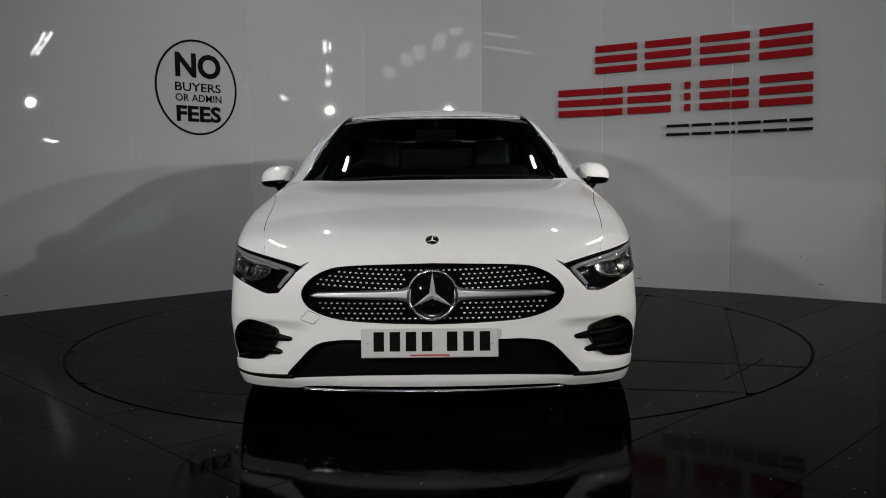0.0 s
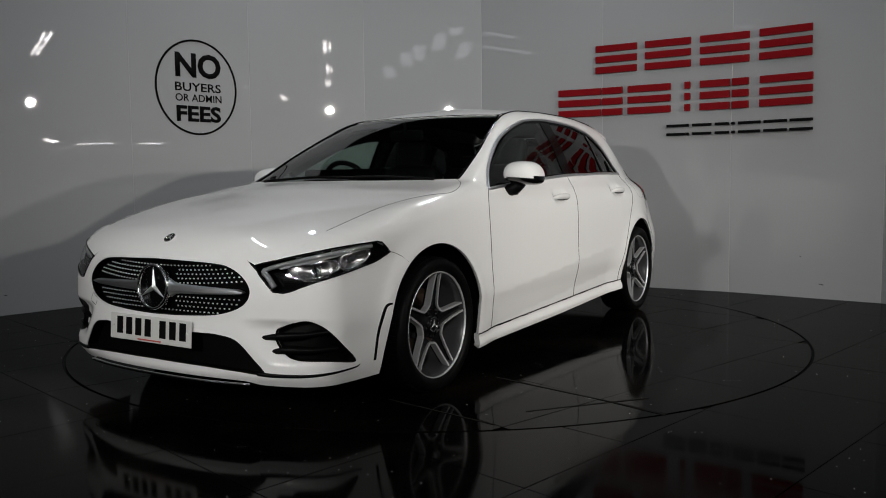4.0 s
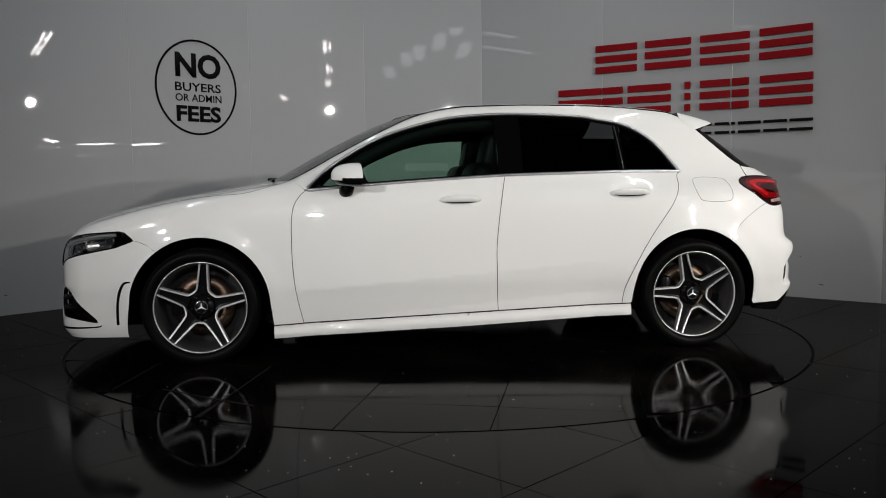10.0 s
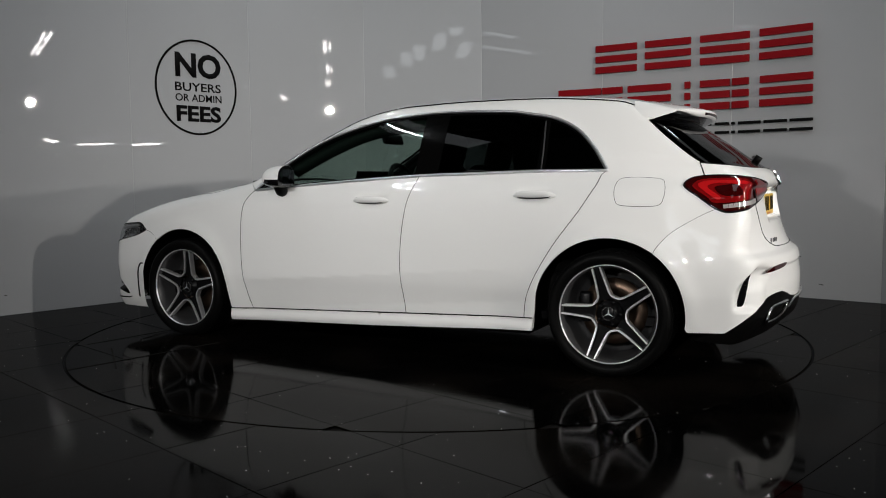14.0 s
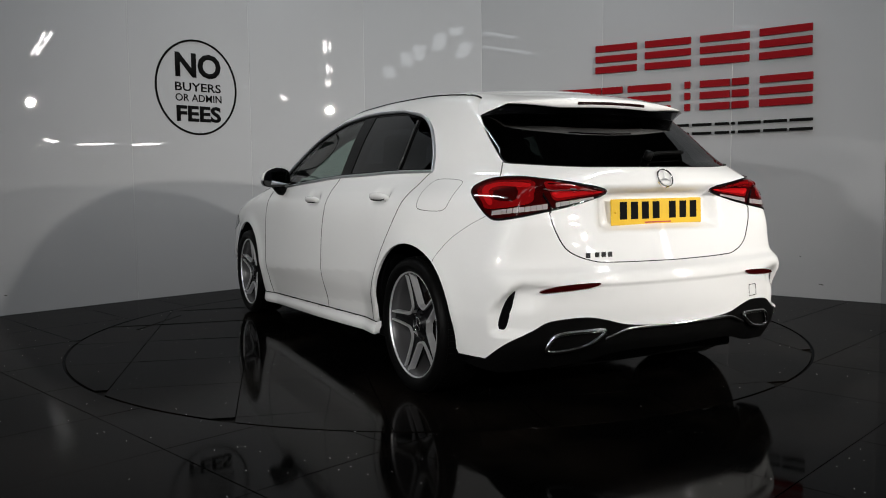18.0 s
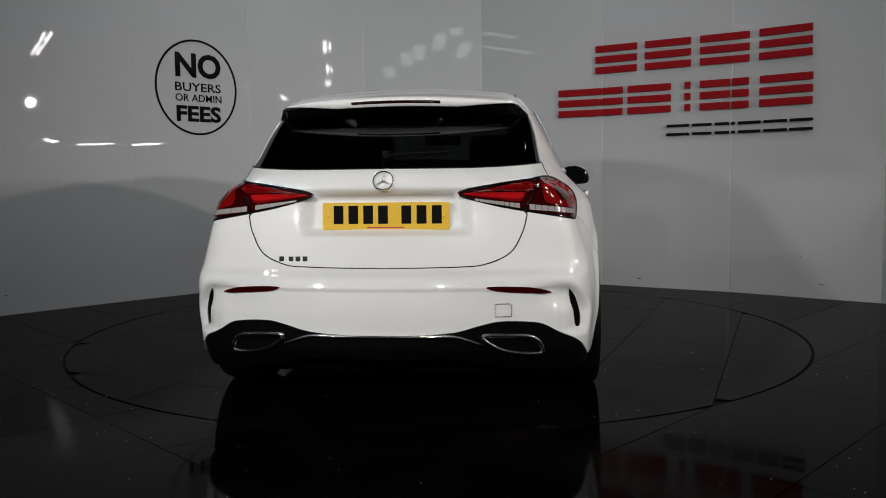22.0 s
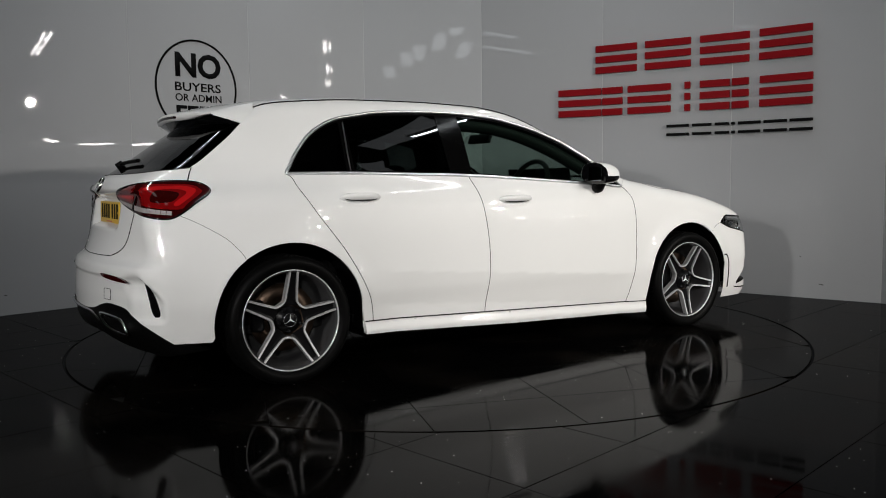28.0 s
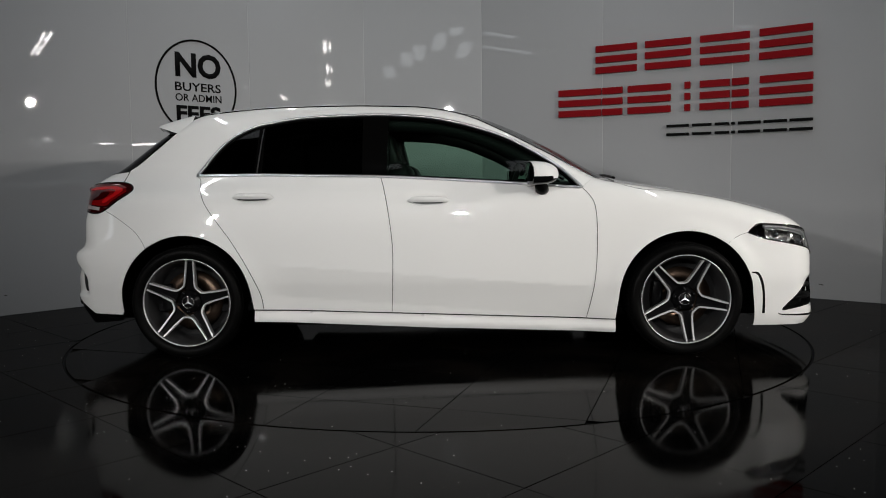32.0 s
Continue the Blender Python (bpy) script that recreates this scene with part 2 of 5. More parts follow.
def dense(poly, gap):
    p = np.array(poly, float)
    out = []
    for a, b in zip(p, np.roll(p, -1, 0)):
        k = max(1, int(math.ceil(np.linalg.norm(b - a) / gap)))
        out += [a + (b - a) * i / k for i in range(k)]
    return np.array(out)


def within(q, poly):
    x, y = q.T
    r = np.zeros(len(q), bool)
    for (x1, y1), (x2, y2) in zip(poly, np.roll(poly, -1, 0)):
        if y1 != y2:
            r ^= ((y1 > y) != (y2 > y)) & (x < (x2 - x1) * (y - y1) / (y2 - y1) + x1)
    return r


def tiling(outer, holes, gap):
    """Triangles that fill an outline, with holes, evenly."""
    loops = [dense(outer, gap)] + [dense(h, gap) for h in holes]
    pts, edges = [], []
    for lp in loops:
        s = sum(len(a) for a in pts)
        pts.append(lp)
        edges += [(s + i, s + (i + 1) % len(lp)) for i in range(len(lp))]
    lo, hi = loops[0].min(0), loops[0].max(0)
    gx, gy = np.arange(lo[0], hi[0], gap), np.arange(lo[1], hi[1], gap * 0.87)
    grid = np.array([(x + (gap / 2 if j % 2 else 0), y) for j, y in enumerate(gy) for x in gx])
    border = np.concatenate(pts)
    keep = within(grid, loops[0])
    for h in loops[1:]:
        keep &= ~within(grid, h)
    grid = grid[keep]
    if len(grid):
        far = np.array([np.min(np.sum((border - q) ** 2, 1)) for q in grid]) > (0.5 * gap) ** 2
        grid = grid[far]
    allp = np.concatenate([border, grid]) if len(grid) else border
    v, _, f, _, _, _ = cdt([Vector(q) for q in allp.tolist()], edges, [], 0, 1e-7)
    v = np.array([tuple(q) for q in v])
    f = np.array([list(q) for q in f])
    mid = v[f].mean(1)
    ok = within(mid, loops[0])
    for h in loops[1:]:
        ok &= ~within(mid, h)
    return v, f[ok]


def skin(name, kind, outer, mat, parent, holes=(), gap=0.03, off=0.0, rim=0.014, sign=1, label="", seam=0.0, depth=None):
    """A panel of the body's skin: an outline in one of the charts, shaped by the form, with a turned-in rim and, if wanted, a dark seam."""
    v, f = tiling(outer, holes, gap)
    p = chart(kind, v, sign)
    n = slope(p)
    if depth is not None:
        p = p - n * depth(v)[:, None]
        e = 0.004
        pu, pv = [chart(kind, v + d, sign) - slope(chart(kind, v + d, sign)) * depth(v + d)[:, None] for d in (np.array([e, 0]), np.array([0, e]))]
        m = np.cross(pu - p, pv - p)
        m /= np.linalg.norm(m, axis=1)[:, None] + 1e-12
        n = m * np.sign(np.sum(m * n, 1))[:, None]
    p = p + n * off
    tri = np.cross(p[f[:, 1]] - p[f[:, 0]], p[f[:, 2]] - p[f[:, 0]])
    flip = np.sum(tri * n[f[:, 0]], 1) < 0
    f[flip] = f[flip][:, ::-1]
    faces = [tuple(int(i) for i in t) for t in f]
    verts, norms = list(map(tuple, p)), list(map(tuple, n))
    count = {}
    for a, b, c in faces:
        for e in ((a, b), (b, c), (c, a)):
            count[e] = 1
    edge = [e for e in count if (e[1], e[0]) not in count]
    if rim:
        top, low = {}, {}
        for a, b in edge:
            for i in (a, b):
                if i not in top:
                    top[i] = len(verts)
                    verts.append(tuple(p[i])), norms.append((0, 0, 0))
                    low[i] = len(verts)
                    verts.append(tuple(p[i] - n[i] * rim)), norms.append((0, 0, 0))
        faces += [(top[b], top[a], low[a], low[b]) for a, b in edge]
    me = bpy.data.meshes.new(name)
    me.from_pydata(verts, [], faces)
    me.shade_smooth()
    me.normals_split_custom_set_from_vertices(norms)
    ob = part_mesh(name, me, mat, parent, label)
    if seam:
        nxt = dict(edge)
        todo, bm = set(nxt), bmesh.new()
        while todo:
            i = start = todo.pop()
            line = [i]
            while nxt.get(i) in todo:
                i = nxt[i]
                todo.discard(i)
                line.append(i)
            if len(line) > 2:
                tube(bm, [p[j] - n[j] * seam * 0.15 for j in line], seam, 5, nxt.get(line[-1]) == line[0])
        part("seam", bm, SHUT, ob)
    return ob


def both(fn):
    for s in (1, -1):
        fn(s)



# ---- the place: a round booth of white laminate panels, black tiles, a turntable ----
LAMINATE = vary(material("white_laminate", (0.365, 0.37, 0.378), 0.016, spec=0.45), 1.2, 0.025, 0.007, 0.06, 3.2)
JOINT = material("joint_strip", (0.40, 0.40, 0.41), 0.35)
TILE = material("black_tile", (0.008, 0.008, 0.008), 0.10, spec=0.28)
GROUT = material("grout", (0.010, 0.0095, 0.009), 0.8, spec=0.05)
HALL = vary(material("dark_hall", (0.05, 0.05, 0.052), 0.7), 1, 0.3, 0.1)


def speckled(m):
    """Polished black stone ware with pale flecks, dust and faint smears."""
    t = m.node_tree
    b = t.nodes["Principled BSDF"]
    co = t.nodes.new("ShaderNodeTexCoord")
    vo, gt, mix = t.nodes.new("ShaderNodeTexVoronoi"), t.nodes.new("ShaderNodeMath"), t.nodes.new("ShaderNodeMix")
    vo.inputs["Scale"].default_value = 30
    gt.operation = "LESS_THAN"
    gt.inputs[1].default_value = 0.07
    wn, g2, both_ = t.nodes.new("ShaderNodeTexWhiteNoise"), t.nodes.new("ShaderNodeMath"), t.nodes.new("ShaderNodeMath")
    g2.operation, g2.inputs[1].default_value = "GREATER_THAN", 0.82
    both_.operation = "MULTIPLY"
    mix.data_type = "RGBA"
    mix.inputs["B"].default_value = (0.8, 0.8, 0.8, 1)
    t.links.new(co.outputs["Object"], vo.inputs["Vector"])
    t.links.new(vo.outputs["Distance"], gt.inputs[0])
    t.links.new(vo.outputs["Position"], wn.inputs["Vector"])
    t.links.new(wn.outputs["Value"], g2.inputs[0])
    t.links.new(gt.outputs[0], both_.inputs[0])
    t.links.new(g2.outputs[0], both_.inputs[1])
    t.links.new(both_.outputs[0], mix.inputs["Factor"])
    t.links.new(mix.outputs["Result"], b.inputs["Base Color"])
    b.inputs["Specular IOR Level"].default_value = 0.0
    gl, add, out = t.nodes.new("ShaderNodeBsdfGlossy"), t.nodes.new("ShaderNodeMixShader"), t.nodes["Material Output"]
    fr, pw, ma = t.nodes.new("ShaderNodeLayerWeight"), t.nodes.new("ShaderNodeMath"), t.nodes.new("ShaderNodeMath")
    fr.inputs["Blend"].default_value = 0.5
    pw.operation, pw.inputs[1].default_value = "POWER", 5.0
    ma.operation, ma.inputs[1].default_value, ma.inputs[2].default_value = "MULTIPLY_ADD", 0.31, 0.0005
    t.links.new(fr.outputs["Facing"], pw.inputs[0])
    t.links.new(pw.outputs[0], ma.inputs[0])
    t.links.new(ma.outputs[0], add.inputs[0])
    gl.inputs["Color"].default_value = (0.95, 0.95, 0.96, 1)
    t.links.new(b.outputs[0], add.inputs[1])
    t.links.new(gl.outputs[0], add.inputs[2])
    t.links.new(add.outputs[0], out.inputs["Surface"])
    no, mr = t.nodes.new("ShaderNodeTexNoise"), t.nodes.new("ShaderNodeMapRange")
    no.inputs["Scale"].default_value, no.inputs["Detail"].default_value = 1.7, 6
    mr.inputs["From Min"].default_value, mr.inputs["From Max"].default_value = 0.35, 0.7
    mr.inputs["To Min"].default_value, mr.inputs["To Max"].default_value = 0.04, 0.13
    dust, dr = t.nodes.new("ShaderNodeMix"), t.nodes.new("ShaderNodeMapRange")
    dust.data_type = "RGBA"
    dust.inputs["A"].default_value, dust.inputs["B"].default_value = (0.0010, 0.0010, 0.0010, 1), (0.007, 0.0054, 0.0042, 1)
    dr.inputs["From Min"].default_value, dr.inputs["From Max"].default_value = 0.45, 0.78
    t.links.new(no.outputs["Fac"], dr.inputs["Value"])
    t.links.new(dr.outputs["Result"], dust.inputs["Factor"])
    t.links.new(dust.outputs["Result"], mix.inputs["A"])
    t.links.new(co.outputs["Object"], no.inputs["Vector"])
    t.links.new(no.outputs["Fac"], mr.inputs["Value"])
    t.links.new(mr.outputs["Result"], gl.inputs["Roughness"])


speckled(TILE)

RING = 2.238
PLAN = [(-3.95, -0.4), (-3.31, 0.66), (-2.52, 1.495), (-1.715, 2.285), (-0.70, 2.72), (0.44, 2.70),
        (1.505, 2.155), (2.465, 1.56), (3.365, 0.83), (4.0, -0.2)]
WALL_H = 3.1


def slab(bm, a, b, z0, z1, thick, gap=0.0015):
    """An upright panel between two plan points, its face on the line, its depth away from the camera."""
    a, b = Vector((*a, 0)), Vector((*b, 0))
    d = (b - a).normalized()
    n = Vector((-d.y, d.x, 0))
    a, b = a + d * gap, b - d * gap
    c = (a + b) / 2 + n * thick / 2
    m = Matrix.Translation((c.x, c.y, (z0 + z1) / 2)) @ Matrix.Rotation(math.atan2(d.y, d.x), 4, "Z")
    return box(bm, ((b - a).length, thick, z1 - z0), m, 0.003, 1)


wall = thing("wall_booth", "curved booth wall of tall glossy white laminate panels", "wall", kind="structure")
for a, b in zip(PLAN, PLAN[1:]):
    part("panel", slab(bmesh.new(), a, b, -0.002, WALL_H, 0.03), LAMINATE, wall, smooth=False)
    bm = bmesh.new()
    p, q = Vector((*a, 0)), Vector((*b, 0))
    d = (q - p).normalized()
    n = Vector((-d.y, d.x, 0))
    box(bm, (0.02, 0.02, WALL_H), Matrix.Translation((q.x + n.x * 0.012, q.y + n.y * 0.012, WALL_H / 2)), 0.002, 1)
    part("joint_strip", bm, JOINT, wall, smooth=False)


def fill(bm, loops, z):
    """A flat sheet inside the first outline, less the others."""
    v, f = tiling(loops[0], loops[1:], 0.5)
    vs = [bm.verts.new((x, y, z)) for x, y in v]
    for t in f:
        fc = bm.faces.new([vs[i] for i in t])
        fc.normal_update()
        if fc.normal.z < 0:
            fc.normal_flip()
    return bm


def circle(r, n=160):
    return [(r * math.cos(2 * math.pi * i / n), r * math.sin(2 * math.pi * i / n)) for i in range(n)]


ground = part("ground", fill(bmesh.new(), [[(-14, -18), (14, -18), (14, 9), (-14, 9)], circle(RING + 0.006)], -0.004), GROUT, None, smooth=False)
tagged(ground, "dark grouted screed under the black floor tiles", "floor", kind="structure")


def clip_cell(cell, r, inside):
    """A square cell cut by the ring: the part inside or outside it."""
    pts = []
    c = dense(cell, 0.06)
    d = np.hypot(*c.T)
    keep = d < r if inside else d > r
    if keep.all():
        return [tuple(q) for q in cell]
    if not keep.any():
        return None
    for i in range(len(c)):
        a, b = c[i], c[(i + 1) % len(c)]
        if keep[i]:
            pts.append(tuple(a))
        if keep[i] != keep[(i + 1) % len(c)]:
            lo, hi = a, b
            for _ in range(30):
                m = (lo + hi) / 2
                if (np.hypot(*m) < r) == (np.hypot(*a) < r):
                    lo = m
                else:
                    hi = m
            m = (lo + hi) / 2
            pts.append(tuple(m * r / np.hypot(*m)))
    out = []
    for a, b in zip(pts, pts[1:] + pts[:1]):
        out.append(a)
        ra, rb = math.hypot(*a), math.hypot(*b)
        if abs(ra - r) < 1e-3 and abs(rb - r) < 1e-3:
            t0, t1 = math.atan2(a[1], a[0]), math.atan2(b[1], b[0])
            dt = (t1 - t0 + math.pi) % (2 * math.pi) - math.pi
            k = int(abs(dt) / 0.04)
            out += [(r * math.cos(t0 + dt * i / (k + 1)), r * math.sin(t0 + dt * i / (k + 1))) for i in range(1, k + 1)]
    return out


random.seed(4)


def tile_mesh(poly, z, thick=0.008):
    bm = bmesh.new()
    try:
        f = bm.faces.new([bm.verts.new((x, y, z)) for x, y in poly])
    except ValueError:
        bm.free()
        return None
    f.normal_update()
    if f.normal.z < 0:
        f.normal_flip()
    if f.calc_area() < 0.004:
        bm.free()
        return None
    r = bmesh.ops.extrude_face_region(bm, geom=[f])
    cx, cy = f.calc_center_median().xy
    tx, ty = random.gauss(0, 0.0011), random.gauss(0, 0.0011)
    for v in bm.verts:
        v.co.z += tx * (v.co.x - cx) + ty * (v.co.y - cy)
    for v in r["geom"]:
        if isinstance(v, bmesh.types.BMVert):
            v.co.z -= thick
    bmesh.ops.recalc_face_normals(bm, faces=bm.faces[:])
    return bm


def lay_tiles(parent, angle, origin, size, r, inside, reach):
    c, s = math.cos(radians(angle)), math.sin(radians(angle))
    g = 0.002
    for i in range(-18, 19):
        for j in range(-18, 19):
            cell = []
            for a, b in ((g, g), (size - g, g), (size - g, size - g), (g, size - g)):
                x, y = i * size + a, j * size + b
                cell.append((origin[0] + x * c - y * s, origin[1] + x * s + y * c))
            mx, my = np.mean(cell, 0)
            if not reach(mx, my):
                continue
            poly = clip_cell(np.array(cell), r, inside)
            if poly:
                bm = tile_mesh(poly, 0.0)
                if bm:
                    part("tile", bm, TILE, parent, smooth=False)


floor = thing("floor", "polished black speckled floor tiles laid diagonally", "floor", kind="structure")
lay_tiles(floor, 45, (-0.16, -2.40), 0.594, RING + 0.007, False, lambda x, y: abs(x) < 4.6 and -6.2 < y < 3.0)

turntable = thing("turntable", "round black tiled turntable set flush in the floor", "turntable")
bm = bmesh.new()
fill(bm, [circle(RING - 0.004)], -0.012)
part("deck", bm, GROUT, turntable, smooth=False)
lay_tiles(turntable, -17, (0.373, 1.158), 0.606, RING - 0.009, True, lambda x, y: math.hypot(x, y) < 2.7)

bm = bmesh.new()
for p, q in (((1.469, 1.367), (1.012, 1.734)), ((1.154, 1.605), (1.231, 1.876)), ((1.60, 0.75), (1.698, 1.339)), ((1.005, 0.972), (1.215, 1.871))):
    p, q = Vector((*p, 0.0005)), Vector((*q, 0.0005))
    d = q - p
    box(bm, (d.length, 0.008, 0.003), Matrix.Translation((p + q) / 2) @ Matrix.Rotation(math.atan2(d.y, d.x), 4, "Z"))
part("hatch_joint", bm, GROUT, turntable, "dark cut joints of an access hatch", smooth=False)

# the hall round the booth, dark, with its ceiling
HALL_H = 4.6
for nm, size, at_ in (("wall_south", (28.4, 0.2, HALL_H), (0, -18.1, HALL_H / 2)), ("wall_north", (28.4, 0.2, HALL_H), (0, 9.1, HALL_H / 2)),
                      ("wall_east", (0.2, 27.2, HALL_H), (14.1, -4.5, HALL_H / 2)), ("wall_west", (0.2, 27.2, HALL_H), (-14.1, -4.5, HALL_H / 2))):
    tagged(part(nm, box(bmesh.new(), size, Matrix.Translation(at_)), HALL, None, smooth=False), "dark painted wall of the showroom hall", "wall", kind="structure")
tagged(part("ceiling", box(bmesh.new(), (28.6, 27.6, 0.2), Matrix.Translation((0, -4.5, HALL_H + 0.1))), HALL, None, smooth=False), "dark hall ceiling", "ceiling", kind="structure")



# ---- the car ----
car = thing("car", "white five-door hatchback standing on the black turntable", "car")


def side_to_roll(q):
    return flat("roll", chart("side", q))


def top_to_roll(q):
    return flat("roll", chart("top", q))


def arch(hx, a0, a1, r=0.365, n=26):
    return [(hx + r * math.cos(radians(a)), HUB_Z + 0.007 + r * math.sin(radians(a))) for a in np.linspace(a0, a1, n)]




def sill_z(x):
    return 0.232 - 0.034 * x


door_front_edge = curve([(0.829, sill_z(0.829)), (0.862, 0.36), (0.879, 0.515), (0.882, 0.66), (0.880, 0.75), (0.868, 0.83), (0.835, 0.885), (0.806, 0.912)])
b_gap = curve([(-0.236, sill_z(-0.236)), (-0.226, 0.42), (-0.225, 0.60), (-0.245, 0.78), (-0.268, 0.90), (-0.292, 0.982)])
door_rear_edge = curve([(-0.937, sill_z(-0.937)), (-0.953, 0.36), (-1.009, 0.485), (-1.102, 0.64), (-1.227, 0.81), (-1.284, 0.915), (-1.300, 0.975), (-1.325, 0.998)])
belt = curve([(0.806, 0.912), (0.447, 0.940), (0.076, 0.964), (-0.292, 0.984), (-0.65, 0.992), (-0.973, 0.999), (-1.325, 0.998)], 12)
dlo_top = curve([(0.806, 0.915), (0.70, 1.018), (0.575, 1.104), (0.419, 1.189), (0.259, 1.248), (0.098, 1.292), (-0.064, 1.320), (-0.345, 1.336), (-0.718, 1.325),
                 (-0.881, 1.303), (-1.02, 1.274), (-1.148, 1.208), (-1.236, 1.122), (-1.298, 1.035), (-1.325, 0.998)], 6)
belt_f = np.array([p for p in belt if p[0] >= -0.2921])
belt_r = np.array([p for p in belt if p[0] <= -0.2919])


def cup(x, z):
    """The finger hollow behind a door handle."""
    return lambda v: 0.026 * np.exp(-((v[:, 0] - x) / 0.085) ** 4 - ((v[:, 1] - z) / 0.028) ** 2)


def doors(s):
    outline = np.concatenate([door_front_edge, belt_f[1:-1], b_gap[::-1]])
    d = skin("front_door", "side", outline, PAINT, car, sign=s, gap=0.018, depth=cup(-0.028, 0.862))
    handle(d, s, -0.028, 0.852)
    outline = np.concatenate([b_gap, belt_r[1:-1], door_rear_edge[::-1]])
    d = skin("rear_door", "side", outline, PAINT, car, sign=s, gap=0.018, depth=cup(-0.985, 0.886))
    handle(d, s, -0.985, 0.876)
    for edge in (door_front_edge, b_gap, door_rear_edge):
        p = chart("side", edge, s)
        part("shut_line", tube(bmesh.new(), p + slope(p) * 0.0007, 0.0016, 5), SHUT, car)


def handle(door, s, x, z):
    p = chart("side", [(x + dx, z + dz) for dx in np.linspace(-0.115, 0.115, 13) for dz in (0,)], s)
    n = slope(p)
    bm = bmesh.new()
    rings = []
    for i, (q, m) in enumerate(zip(p, n)):
        t = i / 12
        h = 0.0145 * (1 - abs(2 * t - 1) ** 4) ** 0.5 + 0.003
        out = 0.030 * (1 - abs(2 * t - 1) ** 3.0) ** 0.6 + 0.001
        rings.append([bm.verts.new(Vector(q + m * (out * k) + np.array([0, 0, h * v]))) for k, v in
                      ((0.1, -1), (0.8, -0.9), (1.0, -0.2), (0.9, 0.6), (0.55, 1.0), (0.1, 1.0))])
    for a, b in zip(rings, rings[1:]):
        for j in range(5):
            bm.faces.new((a[j], a[j + 1], b[j + 1], b[j]))
    bmesh.ops.recalc_face_normals(bm, faces=bm.faces[:])
    part("handle", bm, PAINT, door, "white body-coloured door handle")
    # dark bar standing in for the shade and dark reflection under the handle
    q = chart("side", [(x + dx, z - 0.0155 + 0.009 * (dx / 0.095) ** 4) for dx in np.linspace(-0.095, 0.095, 13)], s)
    part("handle_shade", tube(bmesh.new(), q + slope(q) * 0.010, [0.0012 + 0.0024 * (1 - (i / 6 - 1) ** 4) for i in range(13)], 5), SHUT, door)


both(doors)

# roof sides and quarter panels as one pressing: from the windscreen pillar over the windows to the tail
hood_seam = [(0.905, 0.705), (0.955, 0.755), (1.05, 0.800), (1.156, 0.812), (1.277, 0.783), (1.442, 0.750), (1.606, 0.728), (1.769, 0.716)]


# where the tail meets the flank, from the roof down to the foot of the rear window
GATE_EDGE = [(-1.402, 1.326), (-1.432, 1.292), (-1.487, 1.248), (-1.556, 1.184), (-1.626, 1.124), (-1.700, 1.064), (-1.752, 1.031)]


def shell_side(s):
    roof_line = top_to_roll(curve([(0.90, 0.715), (0.62, 0.672), (0.40, 0.62), (0.20, 0.575), (0.05, 0.548), (-0.2, 0.535), (-0.6, 0.53), (-1.0, 0.525), (-1.40, 0.515)], 6))
    gate = flat("roll", chart("tail", [(0.905, 1.030), (0.903, 1.0), (0.905, 0.968)]))
    gate = np.concatenate([side_to_roll(curve(GATE_EDGE, 4)), gate[1:]])
    lamp_edge = flat("roll", chart("tail", curve([(0.935, 0.966), (1.008, 0.945), (1.035, 0.913), (0.98, 0.862), (0.921, 0.816)], 5)))
    seam = side_to_roll(curve([(-1.845, 0.812), (-1.77, 0.775), (-1.66, 0.705), (-1.60, 0.640), (-1.582, 0.606)], 4))
    wheel = side_to_roll(arch(-HUB_X, 126, 2, n=24)[1:-1])
    foot = side_to_roll([(-0.99, sill_z(-0.98)), (-0.937, sill_z(-0.937))])
    outer = np.concatenate([roof_line, gate, lamp_edge[1:], seam[1:], wheel, foot,
                            side_to_roll(door_rear_edge[1:]), side_to_roll(dlo_top[::-1][1:])])
    skin("quarter_panel", "roll", outer, PAINT, car, sign=s, gap=0.032)


both(shell_side)


HEADLAMP = np.concatenate([curve([(0.528, 0.629), (0.68, 0.664), (0.85, 0.696), (1.02, 0.709)], 5), curve([(1.045, 0.703), (1.09, 0.662)], 3),
                           curve([(1.0, 0.627), (0.88, 0.600), (0.76, 0.568), (0.66, 0.529)], 5), curve([(0.64, 0.524), (0.60, 0.528)], 3), curve([(0.585, 0.545), (0.545, 0.595)], 3)])
TIP = 19
lamp_top = HEADLAMP[:16]
lamp_top_3d = chart("nose", lamp_top)
MEET = 5
hood_seam += [(1.92, 0.698), tuple(lamp_top_3d[MEET, :2])]


def fender(s):
    outer = np.concatenate([side_to_roll(door_front_edge), top_to_roll(curve(hood_seam, 5)), flat("roll", lamp_top_3d[MEET + 1:]), flat("roll", chart("nose", HEADLAMP[17:TIP + 1])),
                            side_to_roll([(1.64, 0.640)]), side_to_roll(arch(HUB_X, 54, 178, n=24)), side_to_roll([(0.985, sill_z(0.98))])])
    skin("fender", "roll", outer, PAINT, car, sign=s)


both(fender)

# bonnet, screen and roof
left = np.concatenate([curve(hood_seam, 5), lamp_top_3d[:MEET][::-1, :2]])
front = curve([(2.140, 0.475), (2.158, 0.40), (2.175, 0.30), (2.187, 0.15), (2.190, 0.0)], 5)
rear = curve([(1.085, 0.0), (1.065, 0.25), (1.01, 0.48), (0.905, 0.705)], 6)
half = np.concatenate([rear, left[1:], front[:-1]])
mirror = half[::-1] * (1, -1)
bonnet = skin("bonnet", "top", np.concatenate([half, [front[-1]], mirror[:-1]]), PAINT, car, gap=0.03)


